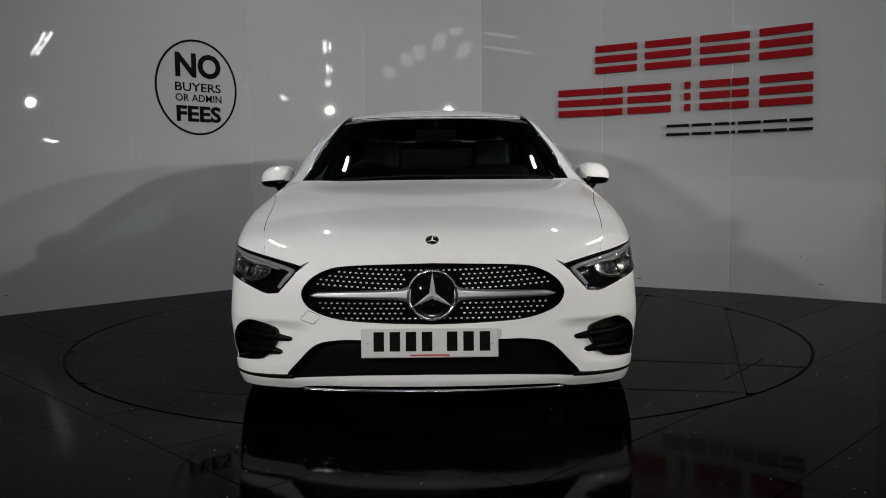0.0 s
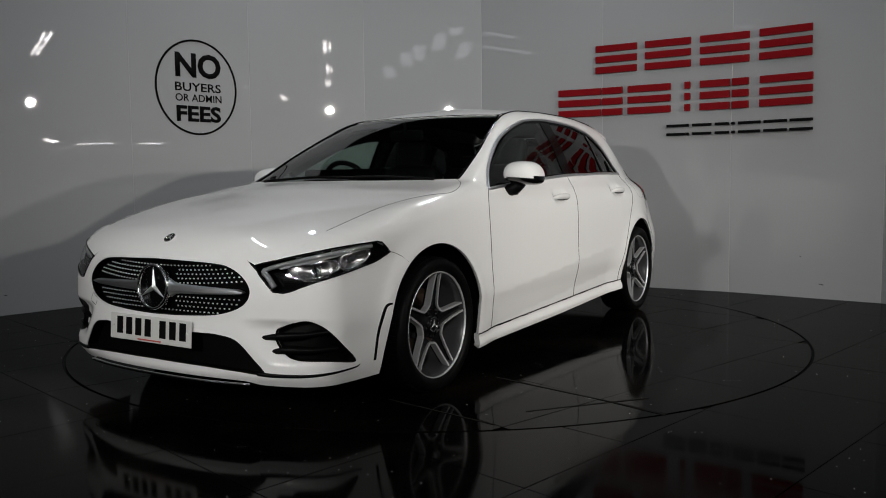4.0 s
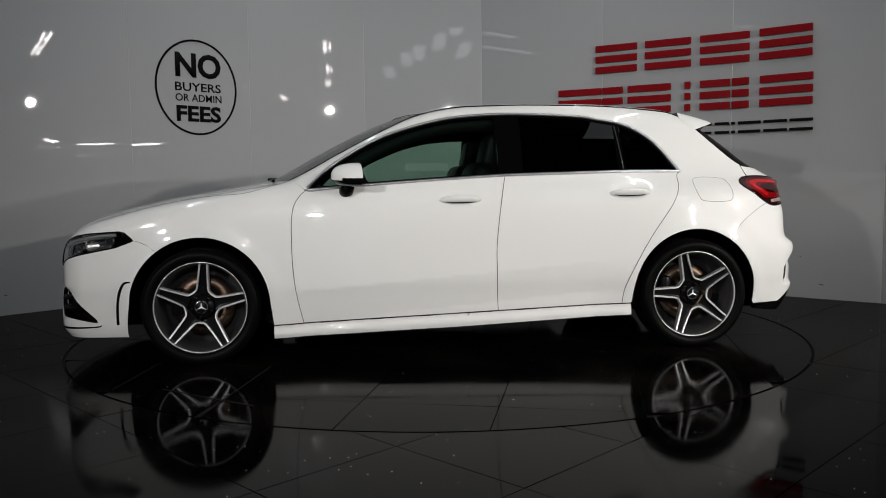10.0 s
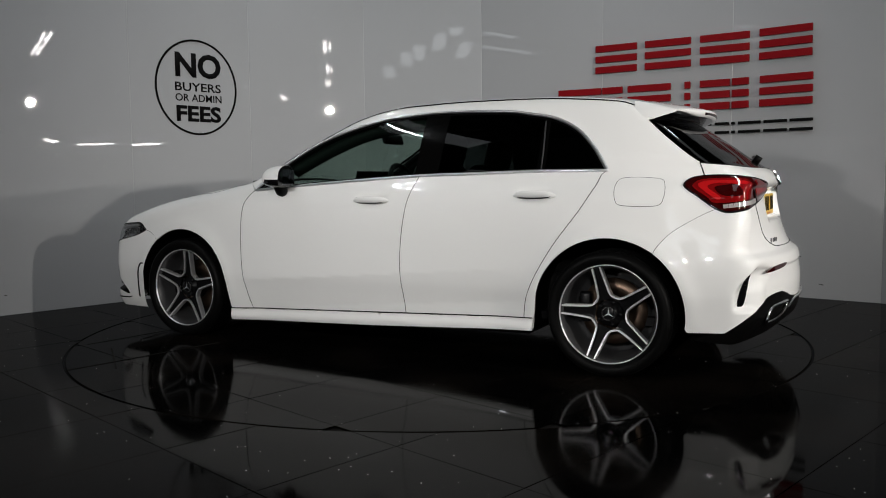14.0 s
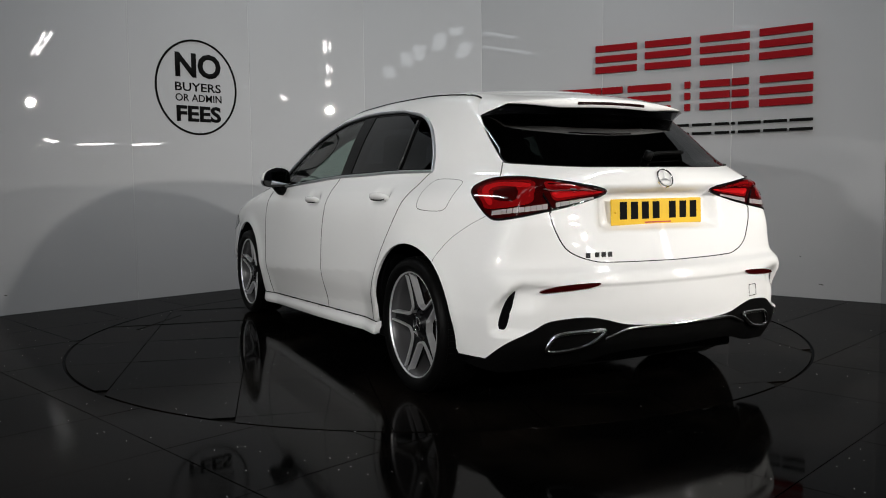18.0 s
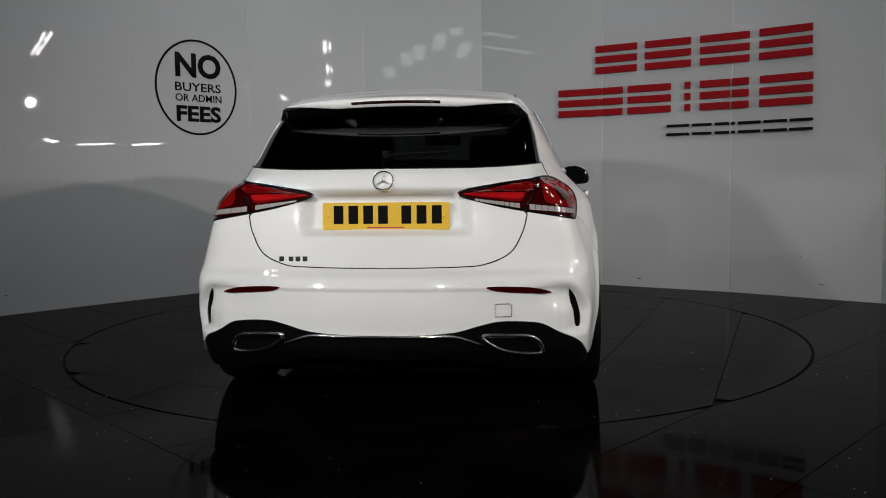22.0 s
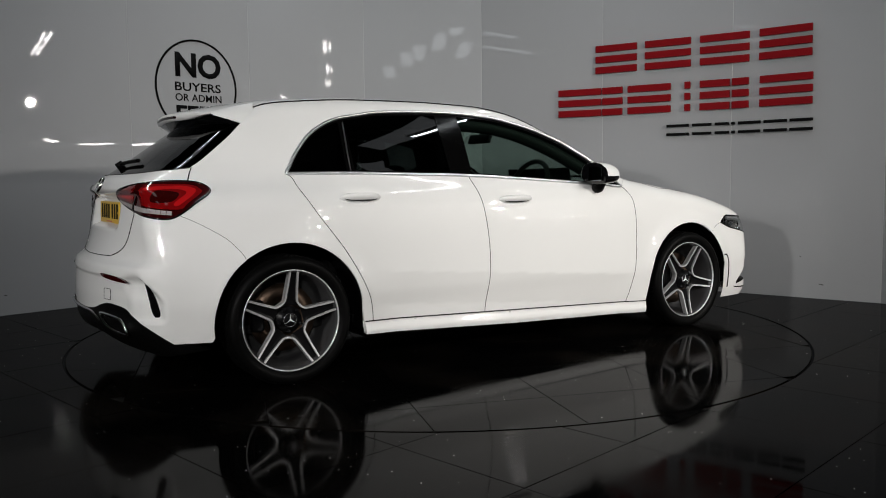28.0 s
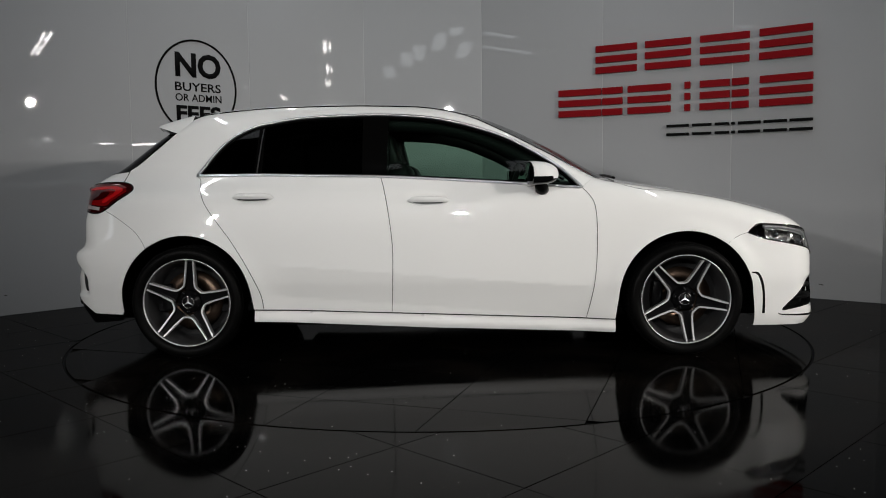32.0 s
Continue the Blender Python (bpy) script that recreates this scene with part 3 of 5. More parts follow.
def bonnet_gap(s):
    p = chart("top", [q for q in curve(hood_seam, 5) if q[0] < 1.93]) * (1, s, 1)
    part("shut_line", tube(bmesh.new(), p - slope(p) * 0.0008, 0.0018, 5), SHUT, bonnet)
    p = chart("nose", [(1.09, 0.662), (1.125, 0.652), (1.16, 0.637), (1.20, 0.61)], s)
    part("bumper_seam", tube(bmesh.new(), p - slope(p) * 0.0008, 0.0015, 5), SHUT, car)
    p = chart("side", curve([(-1.845, 0.812), (-1.77, 0.775), (-1.66, 0.705), (-1.60, 0.640), (-1.582, 0.608)], 4), s)
    part("bumper_seam", tube(bmesh.new(), p - slope(p) * 0.0008, 0.0015, 5), SHUT, car)


both(bonnet_gap)

ws = np.concatenate([curve([(1.075, 0.0), (1.05, 0.25), (0.985, 0.48), (0.89, 0.70)], 6), curve([(0.62, 0.660), (0.40, 0.605), (0.20, 0.56), (0.155, 0.52)], 5),
                     curve([(0.19, 0.44), (0.27, 0.2), (0.295, 0.0)], 5)])
skin("windscreen", "top", np.concatenate([ws, ws[::-1][1:-1] * (1, -1)]), SCREEN, car, gap=0.04, off=-0.004, rim=0)
rf = np.concatenate([curve([(0.285, 0.0), (0.26, 0.2), (0.18, 0.44), (0.145, 0.52), (0.04, 0.543)], 5), curve([(-0.2, 0.53), (-0.6, 0.525), (-1.0, 0.52), (-1.40, 0.51)], 5),
                     curve([(-1.43, 0.45), (-1.47, 0.25), (-1.485, 0.0)], 5)])
roof = skin("roof", "top", np.concatenate([rf, rf[::-1][1:-1] * (1, -1)]), PAINT, car, gap=0.045, seam=0.002)


PILLAR = material("pillar_black", (0.002, 0.002, 0.002), 0.12, spec=0.05)


def windows(s):
    frame_ = np.concatenate([dlo_top, belt[::-1][1:-1]])
    def inset(poly, d):
        c = np.array(poly)
        t = np.roll(c, -1, 0) - np.roll(c, 1, 0)
        t /= np.linalg.norm(t, axis=1)[:, None] + 1e-9
        return c + np.stack([t[:, 1], -t[:, 0]], 1) * d * (1 if np.sum(c[:, 0] * np.roll(c[:, 1], -1) - np.roll(c[:, 0], -1) * c[:, 1]) < 0 else -1)
    inner = inset(frame_, 0.016)
    def cut(poly, x0, x1, lean=0.0):
        return np.array([p for p in dense(poly, 0.02) if x0 + lean * (p[1] - 1.0) < p[0] < x1 + lean * (p[1] - 1.0)])
    panes = [("front_window", cut(inner, -0.266, 2, 0.0), CLEAR), ("rear_window", cut(inner, -0.965, -0.385, 0.0), PRIVACY), ("quarter_window", cut(inner, -2, -0.99, 0.0), PRIVACY)]
    skin("window_frame", "side", frame_, PILLAR, car, [q for _, q, _ in panes], sign=s, gap=0.03, off=-0.003, rim=0.02)
    for nm, q, g in panes:
        skin(nm, "side", q, g, car, sign=s, gap=0.035, off=-0.006, rim=0)
    bm = bmesh.new()
    p = chart("side", frame_, s)
    tube(bm, p + slope(p) * 0.0025, 0.009, 6, True)
    part("window_trim", bm, SATIN, car, "satin chrome strip round the side windows")


both(windows)


def ditch(s):
    bm = bmesh.new()
    p = chart("top", curve([(0.30, 0.592), (0.20, 0.568), (0.05, 0.546), (-0.2, 0.5325), (-0.6, 0.5275), (-1.0, 0.5225), (-1.40, 0.5125)], 6)) * (1, s, 1)
    tube(bm, p - slope(p) * 0.001, 0.006, 6)
    part("roof_strip", bm, BLACK_GLOSS, car, "black strip along the roof edge")
    p = chart("top", curve([(0.90, 0.707), (0.62, 0.667), (0.40, 0.613), (0.20, 0.567), (0.15, 0.53)], 6)) * (1, s, 1)
    bm = bmesh.new()
    tube(bm, p - slope(p) * 0.004, 0.008, 6)
    part("screen_seal", bm, BLACK_GLOSS, car)


both(ditch)

# front bumper in one piece round the nose
gr = curve([(0.0, 0.642), (0.327, 0.633), (0.425, 0.614), (0.485, 0.573), (0.508, 0.520), (0.471, 0.465), (0.362, 0.428), (0.188, 0.415), (0.0, 0.410)], 6)
GRILLE = np.concatenate([gr, gr[::-1][1:-1] * (-1, 1)])
li = curve([(0.0, 0.352), (0.273, 0.352), (0.360, 0.350), (0.446, 0.331), (0.513, 0.266), (0.560, 0.200), (0.448, 0.205), (0.275, 0.215), (0.0, 0.219)], 6)
INTAKE = np.concatenate([li, li[::-1][1:-1] * (-1, 1)])
VENT = curve([(0.729, 0.414), (0.79, 0.380), (0.85, 0.31), (0.905, 0.232), (0.80, 0.250), (0.688, 0.260), (0.650, 0.275), (0.618, 0.312), (0.605, 0.345), (0.610, 0.380), (0.640, 0.396), (0.678, 0.408)], 4, True)



def nose_of_side(q):
    return flat("nose", chart("side", q))


def tail_of_side(q):
    return flat("tail", chart("side", q))


def mirrored(half):
    """A whole outline from its left half, which starts and ends on the middle line."""
    half = np.array(half)
    return np.concatenate([half, half[::-1][1:-1] * (-1, 1)])


front_edge = flat("nose", chart("top", front[::-1]))
front_edge[0, 0] = 0
wheel_front = nose_of_side(np.concatenate([arch(HUB_X, 54, 4, n=12), curve([(1.735, 0.30), (1.745, 0.23), (1.748, 0.16)], 3)]))
bumper_half = np.concatenate([front_edge, HEADLAMP[TIP:][::-1], [(1.155, 0.641)], wheel_front,
                              curve([(1.03, 0.150), (0.80, 0.148), (0.56, 0.150), (0.46, 0.166), (0.2, 0.170), (0.0, 0.170)], 5)])
VENT_R = VENT * (-1, 1)


def vent_hollow(v):
    a, z = np.abs(v[:, 0]), v[:, 1]
    return 0.026 * step(0.44, 0.60, a) * step(0.86, 0.66, a) * step(0.425, 0.385, z) * step(0.235, 0.275, z) * step(0.0, 0.10, z - 0.36 + 0.8 * (a - 0.42))


bumper = skin("front_bumper", "nose", mirrored(bumper_half), PAINT, car, [GRILLE, INTAKE, VENT, VENT_R], gap=0.02, rim=0.003, depth=vent_hollow)


def recess(name, outline, depth_, mat, parent, label="", kind="nose", gap=0.03, wall=None, s=1):
    """A sunk face with walls that run back from the opening."""
    o = skin(name, kind, outline, mat, parent, gap=gap, off=-depth_, rim=0, label=label, sign=s)
    p0 = chart(kind, dense(outline, gap), s)
    n0 = slope(p0)
    bm = bmesh.new()
    a = [bm.verts.new(q) for q in p0 - n0 * 0.004]
    b = [bm.verts.new(q) for q in p0 - n0 * (depth_ + 0.002)]
    for i in range(len(a)):
        j = (i + 1) % len(a)
        bm.faces.new((a[i], a[j], b[j], b[i]))
    bmesh.ops.recalc_face_normals(bm, faces=bm.faces[:])
    part("surround", bm, wall or mat, o)
    return o


grille = recess("grille", GRILLE, 0.035, GRILLE_BLACK, car, "black radiator grille with rows of small chrome studs", gap=0.025)
intake = recess("lower_intake", INTAKE, 0.05, BLACK_PLASTIC, car, "black lower air intake")
for o, s in ((VENT, 1), (VENT, -1)):
    recess("side_intake", o, 0.05, BLACK_PLASTIC, car, "black side air intake with two fins", s=s, gap=0.02)



def fins(s):
    for tip, root, end, h in (((0.499, 0.339), (0.608, 0.351), (0.80, 0.365), 0.014), ((0.546, 0.280), (0.630, 0.297), (0.845, 0.293), 0.014)):
        bm = bmesh.new()
        rows = []
        for q, hh, o in ((tip, 0.001, -0.024), ((np.array(tip) + root) / 2, h * 0.65, -0.016), (root, h, -0.008), ((np.array(root) + end) / 2, h * 0.7, -0.012), (end, h * 0.5, -0.02)):
            p = chart("nose", [q], s)[0]
            n = slope(p[None])[0]
            rows.append([bm.verts.new(Vector(p + n * k + np.array([0, 0, z]))) for k, z in ((-0.06, -hh), (o - 0.004, -hh), (o, 0.0), (o - 0.004, hh), (-0.06, hh))])
        for a, b in zip(rows, rows[1:]):
            for j in range(4):
                bm.faces.new((a[j], a[j + 1], b[j + 1], b[j]))
        bmesh.ops.recalc_face_normals(bm, faces=bm.faces[:])
        part("fin", bm, BLACK_PLASTIC, bumper, "black intake fin")
    bm = bmesh.new()
    p = chart("nose", curve([(0.535, 0.203), (0.60, 0.198), (0.70, 0.198), (0.80, 0.202), (0.90, 0.208), (0.92, 0.218)], 5), s)
    tube(bm, p - slope(p) * 0.002, [0.010 - 0.007 * i / (len(p) - 1) for i in range(len(p))], 6)
    part("lip_gap", bm, BLACK_PLASTIC, bumper)
    slot = flat("nose", chart("side", np.concatenate([curve([(1.715, 0.450), (1.752, 0.446), (1.780, 0.40), (1.797, 0.32), (1.802, 0.218)], 4), curve([(1.787, 0.218), (1.783, 0.32), (1.767, 0.39), (1.745, 0.435), (1.715, 0.443)], 4)])))
    skin("wheel_slot", "nose", slot, BLACK_PLASTIC, bumper, gap=0.02, off=0.0008, rim=0.004, sign=s, label="slim black air slot before the wheel")


both(fins)

# studs of the grille, in rows that follow its outline
inner = GRILLE * (0.94, 1)
bm = bmesh.new()
bmesh.ops.create_icosphere(bm, subdivisions=1, radius=0.0043, matrix=Matrix.Diagonal((0.7, 1.3, 0.8, 1)))
stud_mesh = bpy.data.meshes.new("stud")
bm.to_mesh(stud_mesh)
bm.free()
stud_mesh.materials.append(ALLOY)
for r in range(11):
    z = 0.430 + r * 0.0192
    if 0.503 < z < 0.543:
        continue
    for k in range(-22, 23):
        a = (k + 0.5 * (r % 2)) * 0.0228
        q = np.array([[a, z + (0.10 * a * a if z > 0.52 else 0.0)]])
        if abs(a) < 0.105 and 0.43 < z < 0.62 or not within(q, inner)[0]:
            continue
        p = chart("nose", q)[0]
        st = new("stud", stud_mesh)
        st.parent, st.location = grille, p - slope(p[None])[0] * 0.029


def front_bar(s):
    bm = bmesh.new()
    rings = []
    for i in range(15):
        t = i / 14
        a = 0.085 + t * 0.39
        p = chart("nose", [(a, 0.522 - 0.002 * t)], s)[0]
        n = slope(p[None])[0]
        h = 0.022 - 0.012 * t if t < 0.93 else 0.010 * (1 - t) / 0.07 + 0.001
        h = h + 0.016 * max(0, 1 - t / 0.12) ** 2
        rings.append([bm.verts.new(Vector(p + n * o + np.array([0, 0, h * z]))) for o, z in ((-0.03, -1), (-0.006, -0.9), (0.004, -0.25), (-0.002, 0.1), (0.004, 0.5), (-0.006, 1.0), (-0.03, 1.0))])
    for a, b in zip(rings, rings[1:]):
        for j in range(6):
            bm.faces.new((a[j], a[j + 1], b[j + 1], b[j]))
    bmesh.ops.recalc_face_normals(bm, faces=bm.faces[:])
    part("bar", bm, SATIN, grille, "satin silver bar across the grille")


both(front_bar)


STAR = material("satin_chrome", (0.85, 0.86, 0.87), 0.42, 1.0)


def emblem(parent, centre, normal, r, back, depth_=0.012):
    """A ring with three tapered spokes on a plain disc."""
    m = Matrix.Translation(centre) @ Vector(normal).to_track_quat("Y", "Z").to_matrix().to_4x4()
    bm = bmesh.new()
    if back:
        lathe(bm, [(0.001, depth_ * 0.3), (r * 0.9, depth_ * 0.25), (r * 0.92, 0)], m, 40)
        disc = part("disc", bm, BLACK_GLOSS, parent, "gloss black badge disc")
        bm = bmesh.new()
    lathe(bm, [(r * 0.88, 0.0), (r * 0.89, depth_), (r * 0.97, depth_), (r, depth_ * 0.4), (r, -depth_ * 0.5)], m, 48)
    part("ring", bm, CHROME, parent, "chrome badge ring")
    bm = bmesh.new()
    for k in range(3):
        t = math.pi / 2 + k * 2 * math.pi / 3
        d, w = Vector((math.cos(t), 0, math.sin(t))), Vector((-math.sin(t), 0, math.cos(t)))
        e = depth_ * 0.55
        vs = [bm.verts.new(m @ q) for q in (Vector((0, e * 1.5, 0)), w * r * 0.14 - d * r * 0.06 + Vector((0, e * 0.4, 0)), d * r * 0.9 + Vector((0, e, 0)), -w * r * 0.14 - d * r * 0.06 + Vector((0, e * 0.4, 0)))]
        bm.faces.new((vs[0], vs[1], vs[2])), bm.faces.new((vs[0], vs[2], vs[3]))
    bmesh.ops.recalc_face_normals(bm, faces=bm.faces[:])
    part("spoke", bm, STAR, parent, "chrome badge spokes", smooth=False)


emblem(grille, (2.213, 0, 0.522), (1, 0, 0.06), 0.098, True, 0.016)
p = chart("top", [(2.125, 0.0)])[0]
emblem(bonnet, p, slope(p[None])[0], 0.027, True, 0.003)


def number_plate(parent, m, ink, face, label):
    pl = part("number_plate", box(bmesh.new(), (0.006, 0.52, 0.111), m, 0.003, 1), face, parent, label, smooth=False)
    for y in (-0.193, -0.132, -0.071, -0.010, 0.085, 0.147, 0.209):
        part("character_bar", box(bmesh.new(), (0.0012, 0.040, 0.074), m @ Matrix.Translation((0.0035, y, 0.006)), 0.0004, 1), ink, pl, smooth=False)
    bm = bmesh.new()
    box(bm, (0.0012, 0.15, 0.006), m @ Matrix.Translation((0.0035, 0.0, -0.046)))
    part("maker_bar", bm, RED_INK, pl, "thin red bar", smooth=False)
    for y in (-0.235, 0.235):
        bm = bmesh.new()
        bmesh.ops.create_uvsphere(bm, u_segments=10, v_segments=6, radius=0.007, matrix=m @ Matrix.Translation((0.003, y, 0)) @ Matrix.Diagonal((0.5, 1, 1, 1)))
        part("screw_cap", bm, face, pl)
    return pl


INK = material("plate_ink", (0.004, 0.004, 0.004), 0.6, spec=0.05)
RED_INK = material("red_ink", (0.45, 0.05, 0.04), 0.4)
PLATE_WHITE = material("white_plate", (0.62, 0.62, 0.60), 0.35, coat=0.3)
PLATE_YELLOW = material("yellow_plate", (0.75, 0.46, 0.015), 0.35, coat=0.3)
number_plate(car, pose(2.236, -0.012, 0.342, 0, -4, 0), INK, PLATE_WHITE, "white front number plate with plain black bars")

# splitter lip
bm = bmesh.new()
line = chart("nose", [(a, 0.172 + 0.0 * a) for a in np.linspace(-0.50, 0.50, 41)])
tube(bm, line + slope(line) * 0.010 - np.array([0, 0, 0.012]), 0.007, 6)
part("lip_trim", bm, CHROME, bumper, "thin chrome strip along the front lip")


# ---- headlamps ----
def headlamp(s):
    h = skin("headlamp", "nose", HEADLAMP, LENS, car, gap=0.025, rim=0, sign=s, off=-0.001, label="clear-glass headlamp with a dark housing")
    recess("housing", HEADLAMP, 0.05, BLACK_GLOSS, h, s=s, gap=0.025)
    bm = bmesh.new()
    line = chart("nose", curve([(0.60, 0.545), (0.575, 0.585), (0.56, 0.612), (0.64, 0.640), (0.78, 0.672), (0.93, 0.692), (1.0, 0.694)], 5), s)
    tube(bm, line - slope(line) * 0.016, [0.012] * 11 + [0.009] * (len(line) - 11), 8)
    part("light_guide", bm, GUIDE, h, "pale daytime running light strip")
    for outline, cuts in (([(0.655, 0.626), (0.74, 0.640), (0.828, 0.650), (0.845, 0.612), (0.758, 0.583), (0.675, 0.583)], (0.742,)),
                          ([(0.858, 0.660), (0.925, 0.676), (0.988, 0.677), (0.975, 0.640), (0.925, 0.618), (0.872, 0.610)], ())):
        shape = curve(outline, 3, True)
        mid = shape.mean(0)
        bowl = skin("reflector", "nose", shape, BOWL, h, gap=0.012, rim=0, sign=s, off=-0.022,
                    depth=lambda v: 0.026 * np.exp(-np.sum(((v - mid) / (0.06, 0.03)) ** 2, 1)), label="bright lamp bowl")
        p = chart("nose", dense(shape, 0.015), s)
        part("bezel", tube(bmesh.new(), p - slope(p) * 0.018, 0.0036, 6, True), CHROME, bowl, "chrome bezel")
        for u in cuts:
            p = chart("nose", [(u + 0.004, 0.642), (u + 0.010, 0.615), (u + 0.018, 0.580)], s)
            part("divider", tube(bmesh.new(), p - slope(p) * 0.022, 0.0045, 6), BLACK_GLOSS, bowl)
        p = chart("nose", [mid], s)[0]
        bm = bmesh.new()
        bmesh.ops.create_uvsphere(bm, u_segments=16, v_segments=10, radius=0.015, matrix=Matrix.Translation(p - slope(p[None])[0] * 0.040))
        part("projector", bm, LENS_BALL, bowl, "clear projector lens")
    skin("upper_strip", "nose", np.array([(0.60, 0.630), (0.75, 0.664), (0.93, 0.692), (0.96, 0.687), (0.80, 0.660), (0.62, 0.619)]), GUIDE, h, gap=0.02, off=-0.022, rim=0.006, sign=s, label="pale light strip")
    bm = bmesh.new()
    tube(bm, chart("nose", dense(HEADLAMP, 0.03), s), 0.004, 5, True)
    part("seal", bm, BLACK_GLOSS, h)


GUIDE = material("frosted_guide", (0.24, 0.245, 0.25), 0.3, coat=0.5)
BOWL = vary(material("lamp_bowl", (0.55, 0.54, 0.53), 0.24, 1.0), 60, 0.4, 0.1)
LENS_BALL = material("projector_glass", (0.05, 0.055, 0.06), 0.03, coat=1.0)
both(headlamp)

# ---- the tail ----
LAMP_T = curve([(0.369, 0.904), (0.523, 0.936), (0.673, 0.955), (0.802, 0.967), (0.935, 0.962), (1.008, 0.941), (1.031, 0.913), (0.976, 0.865), (0.918, 0.818), (0.872, 0.798), (0.801, 0.804), (0.666, 0.829), (0.503, 0.862)], 5, True)
gate_side = curve([(0.652, 0.818), (0.625, 0.745), (0.572, 0.668), (0.465, 0.625), (0.342, 0.615), (0.0, 0.611)], 6)
GLASS_FOOT = curve([(0.0, 1.005), (0.371, 1.005), (0.516, 1.007), (0.653, 1.012), (0.792, 1.021), (0.864, 1.026), (0.903, 1.031)], 4)
GLASS_SIDE = flat("tail", chart("side", curve(GATE_EDGE[::-1][:5], 4)))
gl = np.concatenate([GLASS_FOOT, GLASS_SIDE[1:] - (0.006, 0), curve([(1.06, 1.274), (0.90, 1.283), (0.55, 1.288), (0.0, 1.290)], 5)])
REAR_GLASS = mirrored(gl)
gate_half = np.concatenate([GLASS_FOOT, [(0.899, 1.0), (0.900, 0.968), (0.802, 0.968), (0.673, 0.957), (0.523, 0.938), (0.369, 0.905), (0.503, 0.860), (0.640, 0.832)], gate_side])


def gate_hollow(v):
    a, z = np.abs(v[:, 0]), v[:, 1]
    return 0.045 * step(0.44, 0.36, a) * step(0.735, 0.775, z) * step(0.905, 0.885, z)


gate = skin("tailgate", "tail", mirrored(gate_half), PAINT, car, gap=0.022, seam=0.0028, depth=gate_hollow)
skin("rear_screen", "tail", REAR_GLASS, PRIVACY, gate, gap=0.035, off=-0.004, rim=0, label="dark tinted rear window glass")
border = mirrored(curve([(0.0, 1.03), (0.50, 1.035), (0.70, 1.05), (0.80, 1.12), (0.86, 1.19), (0.88, 1.23), (0.80, 1.245), (0.50, 1.25), (0.0, 1.25)], 4))
skin("screen_border", "tail", REAR_GLASS, BLACK_GLOSS, gate, [border], gap=0.03, off=-0.008, rim=0.01)


def tail_lamp(s):
    o = skin("tail_lamp", "tail", LAMP_T, DARKRED, car, gap=0.02, off=0.003, rim=0.02, sign=s, label="dark red tail lamp with a clear ribbed strip")
    zones = (
        ("light_guide", MIDRED, [(0.720, 0.946), (0.84, 0.951), (0.935, 0.945), (0.985, 0.925), (0.992, 0.908), (0.945, 0.865), (0.905, 0.838), (0.74, 0.858), (0.715, 0.90)], 0.0048),
        ("light_guide", REDLENS, [(0.738, 0.936), (0.86, 0.942), (0.935, 0.934), (0.966, 0.915), (0.93, 0.872), (0.90, 0.852), (0.888, 0.866), (0.925, 0.905), (0.905, 0.922), (0.85, 0.928), (0.745, 0.922)], 0.0062),
        ("dark_zone", DARKRED, [(0.785, 0.917), (0.85, 0.917), (0.895, 0.905), (0.875, 0.872), (0.79, 0.872)], 0.0066),
        ("light_guide", MIDRED, [(0.40, 0.904), (0.53, 0.928), (0.668, 0.943), (0.652, 0.905), (0.628, 0.870), (0.54, 0.880), (0.43, 0.893)], 0.0048),
        ("light_guide", REDLENS, [(0.39, 0.902), (0.47, 0.907), (0.56, 0.910), (0.640, 0.906), (0.625, 0.881), (0.54, 0.887), (0.45, 0.895)], 0.0062))
    for nm, mat, z, h in zones:
        skin(nm, "tail", curve(z, 4, True), mat, o, gap=0.016, off=h, rim=0.003, sign=s)
    for lo, hi, n in (((0.662, 0.836, 0.858), (0.884, 0.812, 0.830), 10), ((0.443, 0.874, 0.882), (0.628, 0.842, 0.861), 9)):
        for i in range(n):
            f0, f1 = (i + 0.04) / n, (i + 0.96) / n
            q = [[lo[0] + (hi[0] - lo[0]) * f, lo[k] + (hi[k] - lo[k]) * f] for f, k in ((f0, 1), (f1, 1), (f1, 2), (f0, 2))]
            skin("strip_cell", "tail", np.array(q), CLEAR_LENS, o, gap=0.02, off=0.007, rim=0.003, sign=s)
    bm = bmesh.new()
    tube(bm, chart("tail", dense(LAMP_T, 0.02), s), 0.006, 5, True)
    part("seal", bm, BLACK_GLOSS, o)
    bm = bmesh.new()
    cut = chart("tail", [(0.700, 0.957), (0.678, 0.89), (0.642, 0.832)], s)
    tube(bm, cut + slope(cut) * 0.005, 0.0045, 5)
    part("split", bm, BLACK_GLOSS, o)


CLEAR_LENS = material("frosted_lens", (0.34, 0.31, 0.31), 0.15, coat=1.0)
both(tail_lamp)

rb_top = np.concatenate([gate_side[::-1], [(0.655, 0.829), (0.801, 0.804), (0.872, 0.798), (0.918, 0.818)]])
wheel_rear = tail_of_side(arch(-HUB_X, 126, 189, n=18))
diffuser_edge = curve([(0.90, 0.240), (0.805, 0.313), (0.715, 0.358), (0.643, 0.394), (0.503, 0.405), (0.411, 0.390), (0.319, 0.367), (0.18, 0.356), (0.0, 0.355)], 5)
rb_half = np.concatenate([rb_top, tail_of_side(curve([(-1.845, 0.812), (-1.77, 0.775), (-1.66, 0.705), (-1.60, 0.640)], 4))[1:], wheel_rear, [(1.05, 0.236)], diffuser_edge])


